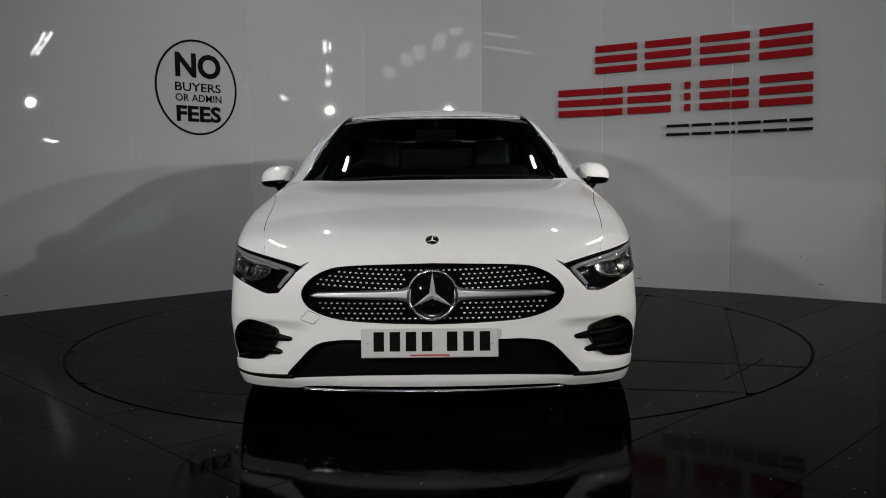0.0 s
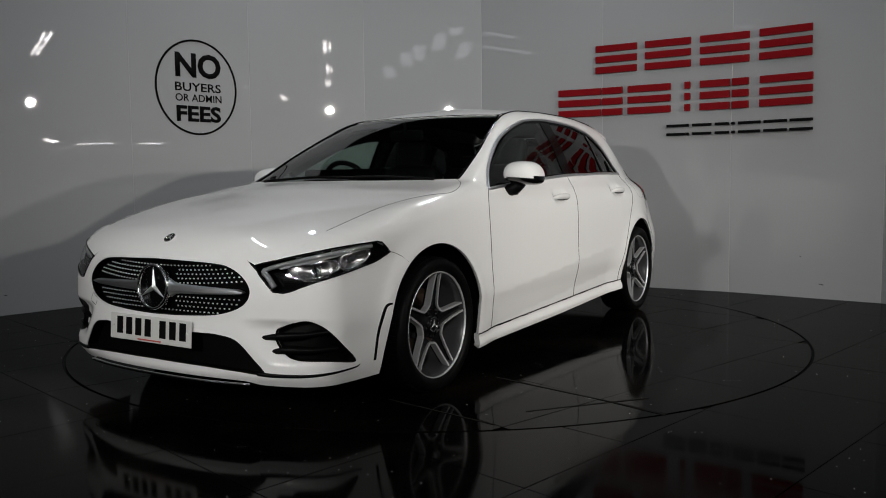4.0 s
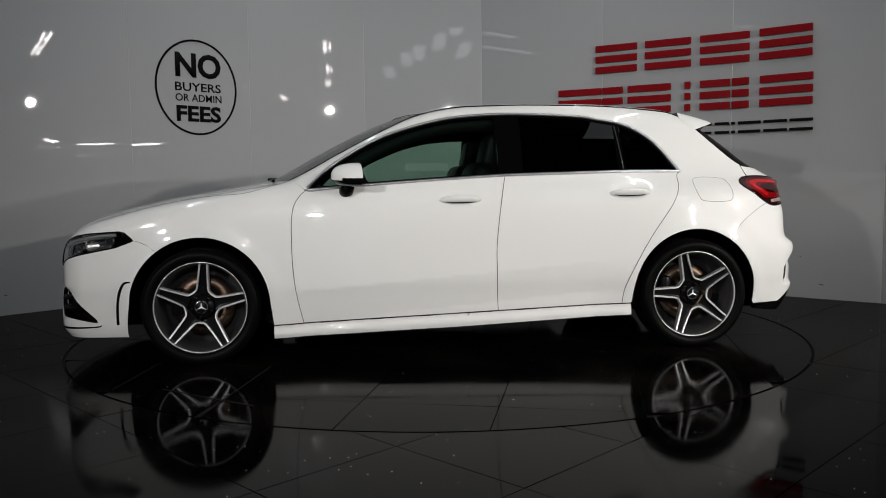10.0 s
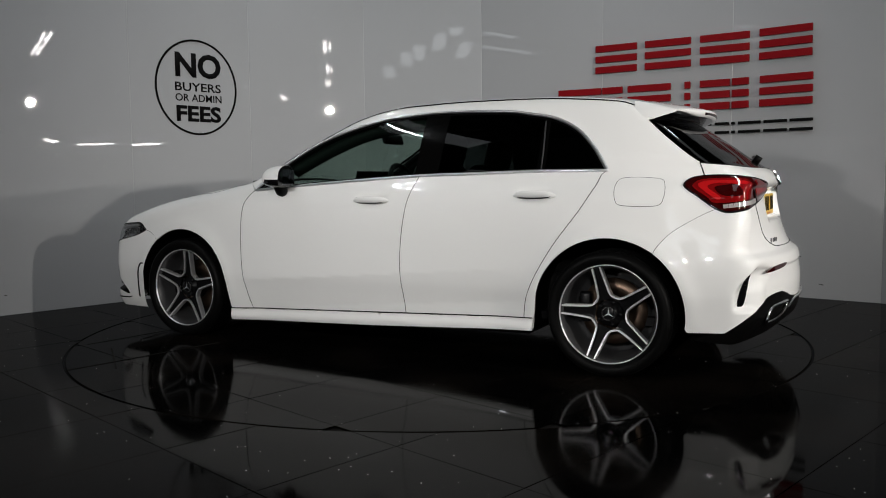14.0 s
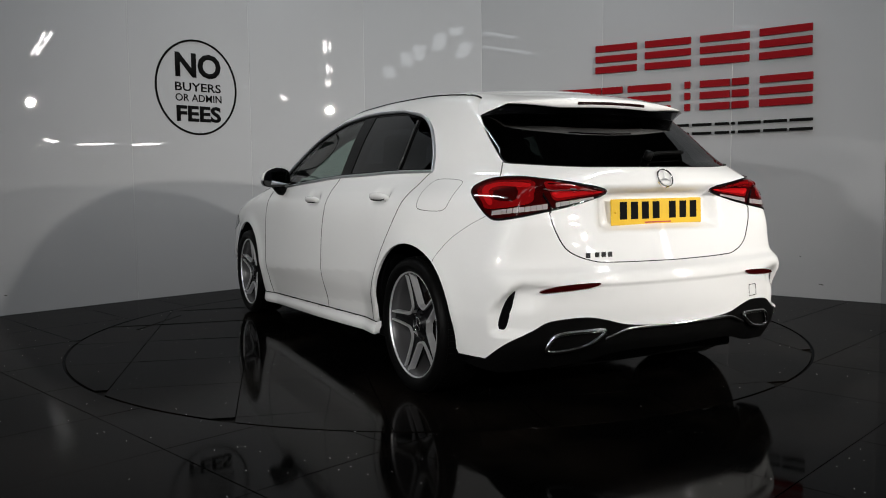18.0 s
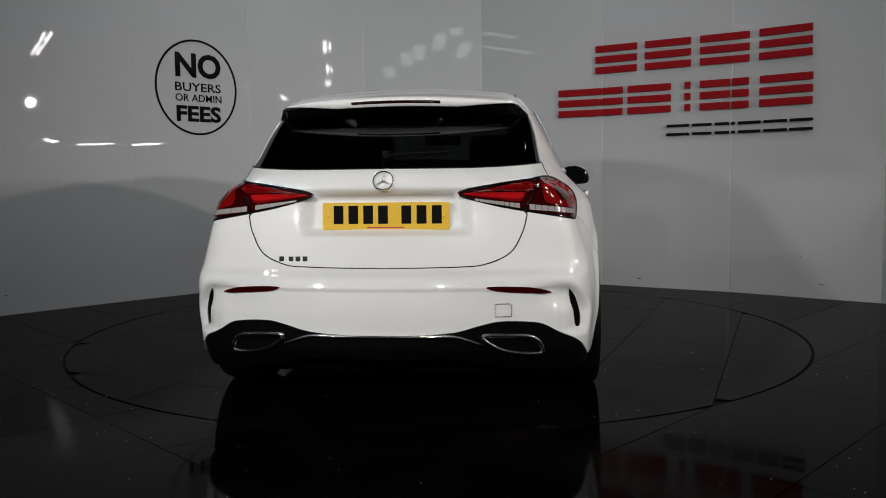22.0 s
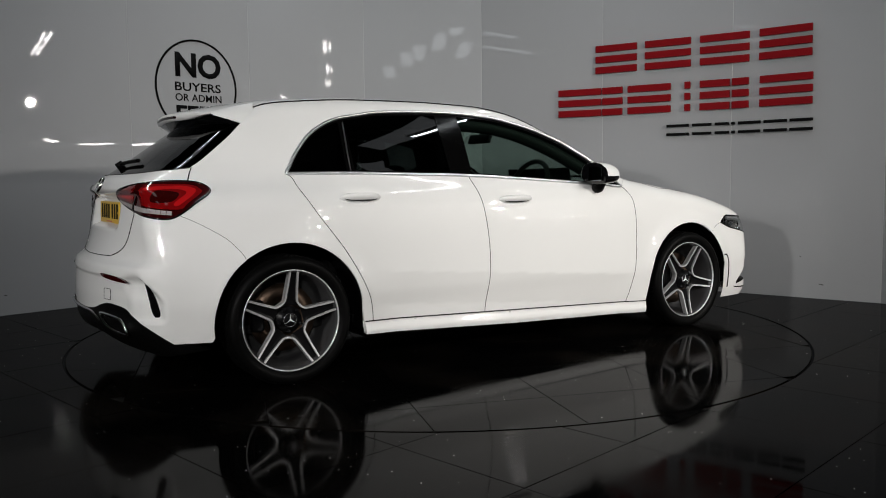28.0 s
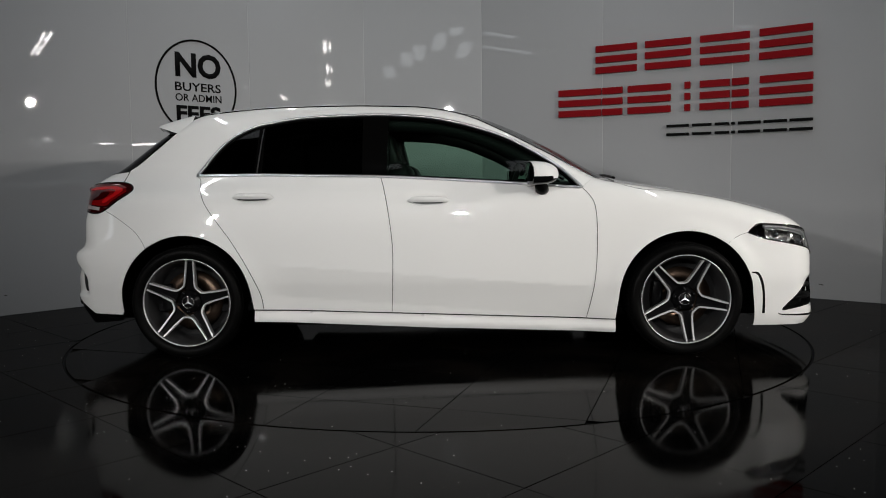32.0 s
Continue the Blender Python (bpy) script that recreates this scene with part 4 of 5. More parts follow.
def rear_hollow(v):
    a, z = np.abs(v[:, 0]), v[:, 1]
    edge = 0.875 - 0.10 * step(0.42, 0.56, z)
    scoop = 0.034 * step(edge + 0.012, edge - 0.036, a) * step(edge - 0.20, edge - 0.04, a) * step(0.335, 0.365, z) * step(0.57, 0.50, z)
    return scoop + 0.007 * step(0.538, 0.522, z) * step(0.72, 0.66, a)


rear_bumper = skin("rear_bumper", "tail", mirrored(rb_half), PAINT, car, gap=0.013, rim=0.006, depth=rear_hollow)
df = np.concatenate([diffuser_edge[::-1], [(1.04, 0.20)], curve([(0.85, 0.175), (0.55, 0.205), (0.32, 0.25), (0.0, 0.25)], 4)])
diffuser = skin("diffuser", "tail", mirrored(df), BLACK_PLASTIC, car, gap=0.03, off=-0.008, rim=0.03, label="black plastic rear diffuser")
bm = bmesh.new()
line = chart("tail", np.concatenate([curve([(-0.42, 0.315), (-0.33, 0.345), (-0.28, 0.352)], 4), curve([(-0.2, 0.352), (0, 0.352), (0.2, 0.352)], 5), curve([(0.28, 0.352), (0.33, 0.345), (0.42, 0.315)], 4)]))
tube(bm, line + slope(line) * 0.004, 0.006, 6)
part("diffuser_trim", bm, CHROME, diffuser, "chrome strip along the diffuser")


def tail_details(s):
    ex = curve([(0.655, 0.300), (0.62, 0.338), (0.52, 0.349), (0.424, 0.350), (0.44, 0.326), (0.505, 0.291), (0.60, 0.273), (0.657, 0.274)], 4, True)
    recess("tailpipe", ex, 0.05, BLACK_GLOSS, diffuser, "chrome-edged tailpipe trim", "tail", s=s, gap=0.02)
    bm = bmesh.new()
    p = chart("tail", dense(ex, 0.02), s)
    tube(bm, p + slope(p) * 0.002, 0.009, 6, True)
    part("tailpipe_rim", bm, CHROME, diffuser)
    rf_ = curve([(0.687, 0.513), (0.61, 0.536), (0.45, 0.542), (0.465, 0.527), (0.57, 0.517)], 4, True)
    skin("reflector", "tail", rf_, DARKRED, rear_bumper, gap=0.02, off=0.004, rim=0.01, sign=s, label="red bumper reflector")
    sl = curve([(0.768, 0.522), (0.796, 0.500), (0.832, 0.44), (0.852, 0.362), (0.815, 0.366), (0.790, 0.44)], 4, True)
    skin("rear_vent", "tail", sl, BLACK_GLOSS, rear_bumper, gap=0.02, off=-0.029, rim=0.01, sign=s, label="black vertical bumper vent")


both(tail_details)
number_plate(gate, pose(-2.003, 0.0, 0.814, 0, -2, 180), INK, PLATE_YELLOW, "yellow rear number plate with plain black bars")
p = chart("tail", [(0.0, 0.955)])[0]
emblem(gate, p + np.array([-0.004, 0, 0]), slope(p[None])[0], 0.043, False, 0.008)
bm = bmesh.new()
for y0, y1 in ((0.43, 0.405), (0.385, 0.362), (0.354, 0.331), (0.323, 0.300)):
    p = chart("tail", [(math.atan2((y0 + y1) / 2, 0.80), 0.645)])[0]
    n = slope(p[None])[0]
    box(bm, (0.006, 0.022, 0.026), Matrix.Translation(p) @ pose(0, 0, 0, 0, 0, -math.degrees(math.atan2(n[1], -n[0]))), 0.002, 1)
part("model_badge", bm, CHROME, gate, "chrome model badge as plain blocks", smooth=False)

# roof spoiler: the roof's skin runs on as a thin blade past the rear window
def blade_back(y):
    return np.array([-1.715 + 0.40 * y * y, y, 1.318 - 0.085 * y * y])


BRAKE_LENS = material("brake_lens", (0.008, 0.0008, 0.001), 0.1)
spoiler_rows = []
for y in np.linspace(-0.51, 0.51, 27):
    back, lead = blade_back(y), -1.484 + 0.32 * y * y
    line = []
    for k in range(9):
        x = lead + (back[0] - lead) * k / 8
        line.append(np.array([x, y, float(top_line(x + top_bow(x) * y * y) - top_crown(x) * y * y)]))
    drop = back[2] - line[-1][2]
    spoiler_rows.append([q + np.array([0, 0, drop * (k / 8) ** 1.5 + 0.0005]) for k, q in enumerate(line)])
wing = chart("side", curve(GATE_EDGE[:3], 4)[1:])
wing_rows = []
for i, q in enumerate(wing):
    f = (i + 1) / len(wing)
    tip = blade_back(0.51) + np.array([0.004, 0.022, -0.010]) * f
    wing_rows.append([q + (tip - q) * k / 8 + np.array([0, 0.010, 0.004]) * (math.sin(math.pi * k / 8) * (1 - f)) for k in range(9)])
flip_y = np.array([1, -1, 1])
spoiler_rows = [[q * flip_y for q in r] for r in wing_rows[::-1]] + spoiler_rows + wing_rows
bm = bmesh.new()
rows_ = []
for i, r in enumerate(spoiler_rows):
    t, f = r[-1], min(1, max(0.05, min(i, len(spoiler_rows) - 1 - i) / 8 - 0.75))
    face = 0.012 + 0.022 * max(0.0, 1 - (t[1] / 0.50) ** 4)
    rows_.append([bm.verts.new(q) for q in r + [t + np.array(d) * f for d in ((-0.003, 0, -0.005), (0.003, 0, -face), (0.03, 0, -face - 0.003))]])
for a, b in zip(rows_, rows_[1:]):
    for j in range(len(a) - 1):
        bm.faces.new((a[j], a[j + 1], b[j + 1], b[j]))
bmesh.ops.recalc_face_normals(bm, faces=bm.faces[:])
spoiler = part("roof_spoiler", bm, PAINT, gate, "white roof spoiler over the rear window")
bm = bmesh.new()
rows_ = []
for f in np.linspace(-1, 1, 31):
    t = blade_back(0.525 * f) + (0.018, 0, -0.0135 - 0.021 * max(0.0, 1 - (f * 1.05) ** 4))
    e = chart("tail", [(abs(f) * 1.165, 1.262 - 0.016 * f * f)], 1 if f >= 0 else -1)[0] + np.array([0.006, 0, 0])
    rows_.append([bm.verts.new(t + (e - t) * k / 3) for k in range(4)])
for a, b in zip(rows_, rows_[1:]):
    for j in range(3):
        bm.faces.new((a[j], a[j + 1], b[j + 1], b[j]))
bmesh.ops.recalc_face_normals(bm, faces=bm.faces[:])
part("underside", bm, BLACK_GLOSS, spoiler, "gloss black underside")
bm = bmesh.new()
line = [blade_back(y) + (0.0035, 0, -0.018) for y in np.linspace(-0.195, 0.195, 13)]
tube(bm, line, 0.008, 8)
part("brake_light", bm, BRAKE_LENS, spoiler, "dark high-level brake light")


p = chart("tail", mirrored(gate_side[::-1])[:len(gate_side)])
low_line = np.concatenate([p[::-1], (p * flip_y)[1:]])
part("shut_line", tube(bmesh.new(), low_line + slope(low_line) * 0.0008, 0.0023, 5), SHUT, gate)


for kind, outline, host in (("nose", [(0.480, 0.462), (0.509, 0.430), (0.503, 0.422), (0.459, 0.408), (0.430, 0.440)], bumper),
                            ("tail", [(0.472, 0.424), (0.472, 0.468), (0.478, 0.474), (0.530, 0.474), (0.536, 0.468), (0.536, 0.424)], rear_bumper)):
    p = chart(kind, dense(outline, 0.015), -1)
    part("towing_eye_cover", tube(bmesh.new(), p - slope(p) * 0.0006, 0.0013, 5, True), SHUT, host, "fine outline of the towing eye cover")


# ---- sills ----
def sill(s):
    top = [(x, sill_z(x) - 0.006) for x in np.linspace(0.985, -0.985, 24)]
    low = [(x, sill_z(x) - 0.068 + 0.008 * abs(x)) for x in np.linspace(-0.985, 0.985, 24)]
    skin("side_sill", "side", np.array(top + low), PAINT, car, sign=s, gap=0.014, off=0.006, rim=0.03, depth=lambda v: -0.020 * step(0.010, 0.048, sill_z(v[:, 0]) - v[:, 1]))


def sill_gap(s):
    p = chart("side", [(x, sill_z(x) - 0.003) for x in np.linspace(0.98, -0.98, 50)], s)
    part("shut_line", tube(bmesh.new(), p + np.array([0, s * 0.0015, 0]), 0.003, 5), SHUT, car)


both(sill)
both(sill_gap)


# ---- wheels ----
def wheel(hx, s, spin):
    w = new("wheel")
    w.parent = car
    w.matrix_basis = pose(hx, s * 0.782, HUB_Z, 0, 0, 0 if s > 0 else 180)
    bm = bmesh.new()
    lathe(bm, [(0.243, -0.10), (0.280, -0.113), (0.299, -0.105), (0.306, -0.085), (0.3085, -0.04), (0.3085, 0.04), (0.306, 0.082), (0.299, 0.103), (0.280, 0.113), (0.260, 0.106), (0.246, 0.099), (0.238, 0.08)], None, 72)
    tyre = part("tyre", bm, RUBBER, w, "black low-profile tyre")
    bm = bmesh.new()
    for i in range(72):
        for y in (-0.06, -0.02, 0.02, 0.06):
            t = 2 * math.pi * (i + (0.5 if y > 0 else 0)) / 72
            box(bm, (0.004, 0.032, 0.019), Matrix.Rotation(-t, 4, "Y") @ Matrix.Translation((0.3080, y, 0)))
    part("tread", bm, RUBBER, tyre, smooth=False)
    bm = bmesh.new()
    lathe(bm, [(0.2425, 0.080), (0.2435, 0.094), (0.242, 0.098), (0.2385, 0.097), (0.2365, 0.090), (0.2355, 0.08)], None, 72)
    rim = part("rim", bm, ALLOY, w, "machined alloy wheel rim")
    bm = bmesh.new()
    lathe(bm, [(0.2375, 0.091), (0.228, 0.078), (0.226, 0.05), (0.221, 0.03), (0.21, -0.05), (0.20, -0.08), (0.001, -0.082)], None, 48)
    part("barrel", bm, RIM_GREY, rim, "dark grey inner barrel")
    bm = bmesh.new()
    lathe(bm, [(0.165, -0.052), (0.165, -0.028), (0.08, -0.026), (0.078, -0.052)], None, 48, True)
    part("brake_disc", bm, STEEL, w, "worn steel brake disc")
    bm = bmesh.new()
    box(bm, (0.06, 0.05, 0.15), Matrix.Translation((0.135, -0.01, 0.02)), 0.012, 2)
    part("caliper", bm, ALLOY_DARK, w, "dark brake caliper")
    for k in range(5):
        t = radians(spin + 72 * k)
        m = Matrix.Rotation(-t, 4, "Y")
        # a dark blade between two machined edges; the edges of neighbours meet in a fork
        arm = np.array([(0.234, 0.0195), (0.20, 0.0212), (0.15, 0.0245), (0.105, 0.0285), (0.088, 0.0315), (0.080, 0.0370), (0.0688, 0.0500)])
        bm = bmesh.new()
        sect = []
        for i, (r, wd) in enumerate(arm):
            y = 0.056 + 0.022 * min(1, r / 0.24) ** 2
            sect.append([bm.verts.new(m @ Vector(v)) for v in ((r, y - 0.035, -wd), (r, y, -wd), (r, y - 0.006, -wd * 0.45), (r, y - 0.006, wd * 0.45), (r, y, wd), (r, y - 0.035, wd))])
        for a, b in zip(sect, sect[1:]):
            for j in range(5):
                bm.faces.new((a[j], a[j + 1], b[j + 1], b[j]))
        bmesh.ops.recalc_face_normals(bm, faces=bm.faces[:])
        part("spoke", bm, ALLOY_DARK, rim, smooth=False)
        for e in (-1, 1):
            bm = bmesh.new()
            sect = []
            for i, (r, wd) in enumerate(arm):
                y = 0.064 + 0.024 * min(1, r / 0.24) ** 2
                nx, nz = (0.0, 0.0046) if r > 0.084 else (0.0036, 0.0029)
                sect.append([bm.verts.new(m @ Vector(v)) for v in ((r - nx, y - 0.03, e * (wd - nz)), (r - nx, y, e * (wd - nz)), (r + nx, y, e * (wd + nz)), (r + nx, y - 0.03, e * (wd + nz + 0.002)))])
            for a, b in zip(sect, sect[1:]):
                for j in range(3):
                    bm.faces.new((a[j], a[j + 1], b[j + 1], b[j]))
            bmesh.ops.recalc_face_normals(bm, faces=bm.faces[:])
            part("spoke_edge", bm, ALLOY, rim, smooth=False)
        bm = bmesh.new()
        lathe(bm, [(0.001, 0.066), (0.009, 0.066), (0.0095, 0.05)], Matrix.Rotation(-t - radians(36), 4, "Y") @ Matrix.Translation((0.056, 0, 0)), 8)
        part("bolt", bm, ALLOY_DARK, rim)
    bm = bmesh.new()
    lathe(bm, [(0.001, 0.072), (0.034, 0.071), (0.038, 0.066), (0.042, 0.054), (0.062, 0.050), (0.066, 0.03)], None, 32)
    hub = part("hub", bm, ALLOY_DARK, rim)
    emblem(hub, (0, 0.071, 0), (0, 1, 0), 0.034, False, 0.003)


for hx in (HUB_X, -HUB_X):
    for s in (1, -1):
        wheel(hx, s, {(1, 1): 95, (-1, 1): 75, (-1, -1): 95, (1, -1): 47}[(1 if hx > 0 else -1, s)])


# wheel houses and the dark underside
def house(hx, s):
    bm = bmesh.new()
    n = 20
    a = [[bm.verts.new((hx + 0.385 * math.cos(t), s * y, HUB_Z + 0.012 + 0.385 * math.sin(t))) for y in (0.50, min(0.86, float(half_width(hx + 0.39 * math.cos(t), max(0.2, HUB_Z + 0.39 * math.sin(t)))) - 0.02))] for t in np.linspace(radians(-14), radians(194), n)]
    for p, q in zip(a, a[1:]):
        bm.faces.new((p[0], p[1], q[1], q[0]))
    bm.faces.new([p[0] for p in a])
    part("wheel_house", bm, BLACK_PLASTIC, car)


for hx in (HUB_X, -HUB_X):
    for s in (1, -1):
        house(hx, s)
bm = bmesh.new()
box(bm, (3.9, 1.05, 0.05), Matrix.Translation((0, 0, 0.19)), 0.01, 1)
box(bm, (1.9, 1.62, 0.05), Matrix.Translation((0, 0, 0.19)), 0.01, 1)
part("underbody", bm, BLACK_PLASTIC, car, smooth=False)


# ---- door mirrors ----
MIRROR = material("tinted_mirror", (0.45, 0.47, 0.50), 0.02, 1.0)
def door_mirror(s):
    bm = bmesh.new()
    c = Vector((0.525, s * 0.908, 0.985))
    def shell(z0, z1, grow):
        bmv = bmesh.new()
        bmesh.ops.create_uvsphere(bmv, u_segments=28, v_segments=18, radius=1.0)
        for v in bmv.verts:
            x, y, z = v.co
            sx = math.copysign(abs(x) ** (0.8 if x > 0 else 0.4), x) * (0.142 if x > 0 else 0.014)
            sy = math.copysign(abs(y) ** 0.75, y) * (0.098 - 0.01 * z)
            sz = math.copysign(abs(z) ** 0.8, z) * (0.072 if z > 0 else 0.055)
            v.co = c + Vector((sx * grow - 0.28 * s * y * s * 0.06, sy * grow + 0.0, sz * grow + 0.010 * y * s * -1))
        bmesh.ops.recalc_face_normals(bmv, faces=bmv.faces[:])

        def white(f):
            q = f.calc_center_median() - c
            return q.z > -0.014 and f.normal.x > -0.72
        bmesh.ops.delete(bmv, geom=[f for f in bmv.faces if white(f) != z0], context="FACES")
        return bmv
    mi = part("door_mirror", shell(True, 0, 1.0), PAINT, car, "white door mirror shell with a black lower half")
    part("lower_shell", shell(False, 0, 0.99), BLACK_GLOSS, mi, "gloss black lower mirror shell")
    bm = bmesh.new()
    tube(bm, [c + Vector((0.05, -s * 0.01, -0.035)), c + Vector((0.06, -s * 0.045, -0.075)), c + Vector((0.075, -s * 0.085, -0.085))], [0.036, 0.036, 0.03], 12)
    part("foot", bm, BLACK_PLASTIC, mi)
    bm = bmesh.new()
    box(bm, (0.004, 0.135, 0.082), Matrix.Translation(c + Vector((-0.0165, 0, 0.004))), 0.001, 1)
    part("mirror_glass", bm, MIRROR, mi, "mirror glass", smooth=False)


both(door_mirror)


# fuel flap and wipers
flap = curve([(-1.42, 0.962), (-1.575, 0.956), (-1.610, 0.925), (-1.614, 0.862), (-1.582, 0.827), (-1.43, 0.829), (-1.394, 0.855), (-1.382, 0.930)], 4, True)
p = chart("side", flap)
bm = bmesh.new()
tube(bm, p - slope(p) * 0.0008, 0.0016, 5, True)
part("fuel_flap_seam", bm, SHUT, car)
for a, b in (((1.06, -0.50), (1.075, 0.15)), ((1.01, 0.62), (1.085, 0.05))):
    p = chart("top", curve([a, ((a[0] + b[0]) / 2 - 0.01, (a[1] + b[1]) / 2), b], 6))
    bm = bmesh.new()
    tube(bm, p + np.array([-0.02, 0, 0.016]), 0.008, 6)
    part("wiper", bm, BLACK_PLASTIC, car, "black windscreen wiper")
p = chart("tail", curve([(0.0, 1.045), (-0.12, 1.055), (-0.36, 1.062)], 6))
bm = bmesh.new()
tube(bm, p + slope(p) * 0.014, 0.010, 6)
tube(bm, [p[0] - slope(p[:1])[0] * 0.01, p[0] + slope(p[:1])[0] * 0.03], 0.02, 8)
part("rear_wiper", bm, BLACK_PLASTIC, gate, "black rear wiper")



# ---- the cabin ----
def liner(s):
    lower = np.array([(x, sill_z(x) + 0.03) for x in np.linspace(0.84, -0.95, 20)] + [(-1.0, 0.5), (-1.25, 0.8), (-1.6, 0.85), (-1.68, 1.0), (-1.3, 0.97)] + [(x, float(np.interp(-x, -belt[:, 0], belt[:, 1])) - 0.012) for x in np.linspace(-1.28, 0.80, 18)])
    skin("door_lining", "side", lower, TRIM, car, sign=s, gap=0.07, off=-0.05, rim=0.03)


both(liner)
rl = np.concatenate([curve([(0.22, 0.0), (0.16, 0.3), (0.08, 0.48)], 4), curve([(-0.2, 0.52), (-0.8, 0.52), (-1.42, 0.49)], 4), curve([(-1.5, 0.3), (-1.52, 0.0)], 3)])
skin("headlining", "top", np.concatenate([rl, rl[::-1][1:-1] * (1, -1)]), TRIM, car, gap=0.08, off=-0.03, rim=0)


def pillars(s):
    for line, r in (([(0.88, 0.725), (0.62, 0.675), (0.40, 0.62), (0.18, 0.57)], 0.026),):
        p = chart("top", curve(line, 6)) * (1, s, 1)
        n = slope(p)
        bm = bmesh.new()
        tube(bm, p - n * 0.045, r, 8)
        part("pillar_trim", bm, TRIM, car)
    bm = bmesh.new()
    p = chart("side", [(-0.30, 0.98), (-0.30, 1.1), (-0.30, 1.2), (-0.31, 1.31)], s)
    tube(bm, p - slope(p) * 0.05, 0.045, 8)
    part("pillar_trim", bm, TRIM, car)
    bm = bmesh.new()
    skin("pillar_trim", "side", np.array([(-1.33, 1.0), (-1.30, 1.06), (-1.15, 1.22), (-1.02, 1.29), (-1.40, 1.29), (-1.60, 1.1), (-1.68, 0.99)]), TRIM, car, sign=s, gap=0.06, off=-0.04, rim=0)
    bm.free()


both(pillars)


def roof_rail(s):
    p = chart("side", [q for q in dlo_top if -1.05 < q[0] < 0.62], s)
    part("roof_rail_trim", tube(bmesh.new(), p - slope(p) * 0.060 - np.array([0, 0, 0.014]), 0.042, 8), TRIM, car)
    p = chart("side", [(-0.986, 1.0), (-0.981, 1.1), (-0.974, 1.2), (-0.968, 1.262)], s)
    part("divider_strip", tube(bmesh.new(), p + slope(p) * 0.0005, 0.0038, 6), DIVIDER, car, "slim grey divider of the rear side glass")


DIVIDER = material("grey_divider", (0.03, 0.03, 0.032), 0.4)
both(roof_rail)

bm = bmesh.new()
box(bm, (2.6, 1.50, 0.04), Matrix.Translation((-0.35, 0, 0.26)))
part("cabin_floor", bm, TRIM, car, smooth=False)
bm = bmesh.new()
box(bm, (0.45, 1.44, 0.22), Matrix.Translation((0.80, 0, 0.83)) @ pose(0, 0, 0, 0, -4, 0), 0.06, 3)
dash = part("dashboard", bm, TRIM, car, "black dashboard")
bm = bmesh.new()
box(bm, (0.02, 0.62, 0.10), Matrix.Translation((0.60, -0.28, 0.985)) @ pose(0, 0, 0, 0, -12, 0), 0.006, 2)
part("display", bm, BLACK_GLOSS, dash, "wide gloss black display", smooth=False)
bm = bmesh.new()
box(bm, (0.9, 0.24, 0.30), Matrix.Translation((0.25, 0, 0.42)), 0.04, 2)
part("centre_console", bm, TRIM, car)


def seat(x, y, wide, name, tall=True):
    st = new(name)
    st.parent = car
    st.matrix_basis = pose(x, y, 0.30)
    bm = bmesh.new()
    box(bm, (0.52, wide, 0.20), Matrix.Translation((0.05, 0, 0.14)) @ pose(0, 0, 0, 0, -8, 0), 0.06, 3)
    part("cushion", bm, LEATHER, st)
    bm = bmesh.new()
    box(bm, (0.17, wide, 0.62), Matrix.Translation((-0.26, 0, 0.46)) @ pose(0, 0, 0, 0, -20, 0), 0.06, 3)
    part("backrest", bm, LEATHER, st)
    for hy in ((0,) if wide < 0.8 else (-0.42, 0.42)):
        bm = bmesh.new()
        box(bm, (0.11, 0.26, 0.20), Matrix.Translation((-0.40, hy, 0.83 if tall else 0.76)) @ pose(0, 0, 0, 0, -14, 0), 0.04, 3)
        part("head_restraint", bm, LEATHER, st)
    return st


seat(0.12, 0.37, 0.50, "front_seat")
seat(0.12, -0.37, 0.50, "front_seat")
seat(-0.82, 0.0, 1.30, "rear_bench", False)
bm = bmesh.new()
m = Matrix.Translation((0.44, -0.37, 0.915)) @ pose(0, 0, 0, 0, 0, 90) @ pose(0, 0, 0, 24, 0, 0)
ring = [m @ Vector((0.178 * math.cos(t), 0, 0.178 * math.sin(t))) for t in np.linspace(0, 2 * math.pi, 33)[:-1]]
tube(bm, ring, 0.016, 8, True)
wheel_ = part("steering_wheel", bm, LEATHER, car, "black leather steering wheel")
bm = bmesh.new()
box(bm, (0.13, 0.05, 0.11), m, 0.02, 2)
for t in (0, math.pi, -math.pi / 2):
    tube(bm, [m @ Vector((0.05 * math.cos(t), 0, 0.05 * math.sin(t))), m @ Vector((0.17 * math.cos(t), 0, 0.17 * math.sin(t)))], 0.014, 6)
part("boss", bm, TRIM, wheel_)
bm = bmesh.new()
box(bm, (0.03, 0.24, 0.065), Matrix.Translation((0.33, 0, 1.235)) @ pose(0, 0, 0, 0, 20, 0), 0.012, 2)
tube(bm, [(0.34, 0, 1.25), (0.36, 0, 1.31)], 0.012, 6)
part("rear_view_mirror", bm, TRIM, car)



# ---- signs on the booth wall ----
SIGN_RED = vary(material("red_acrylic", (0.20, 0.004, 0.007), 0.5, spec=0.06), 6, 0.08, 0.05)
SIGN_BLACK = material("black_vinyl", (0.004, 0.004, 0.004), 0.6, spec=0.04)
ARC = [0.0]
for a, b in zip(PLAN[1:], PLAN[2:]):
    ARC.append(ARC[-1] + math.dist(a, b))


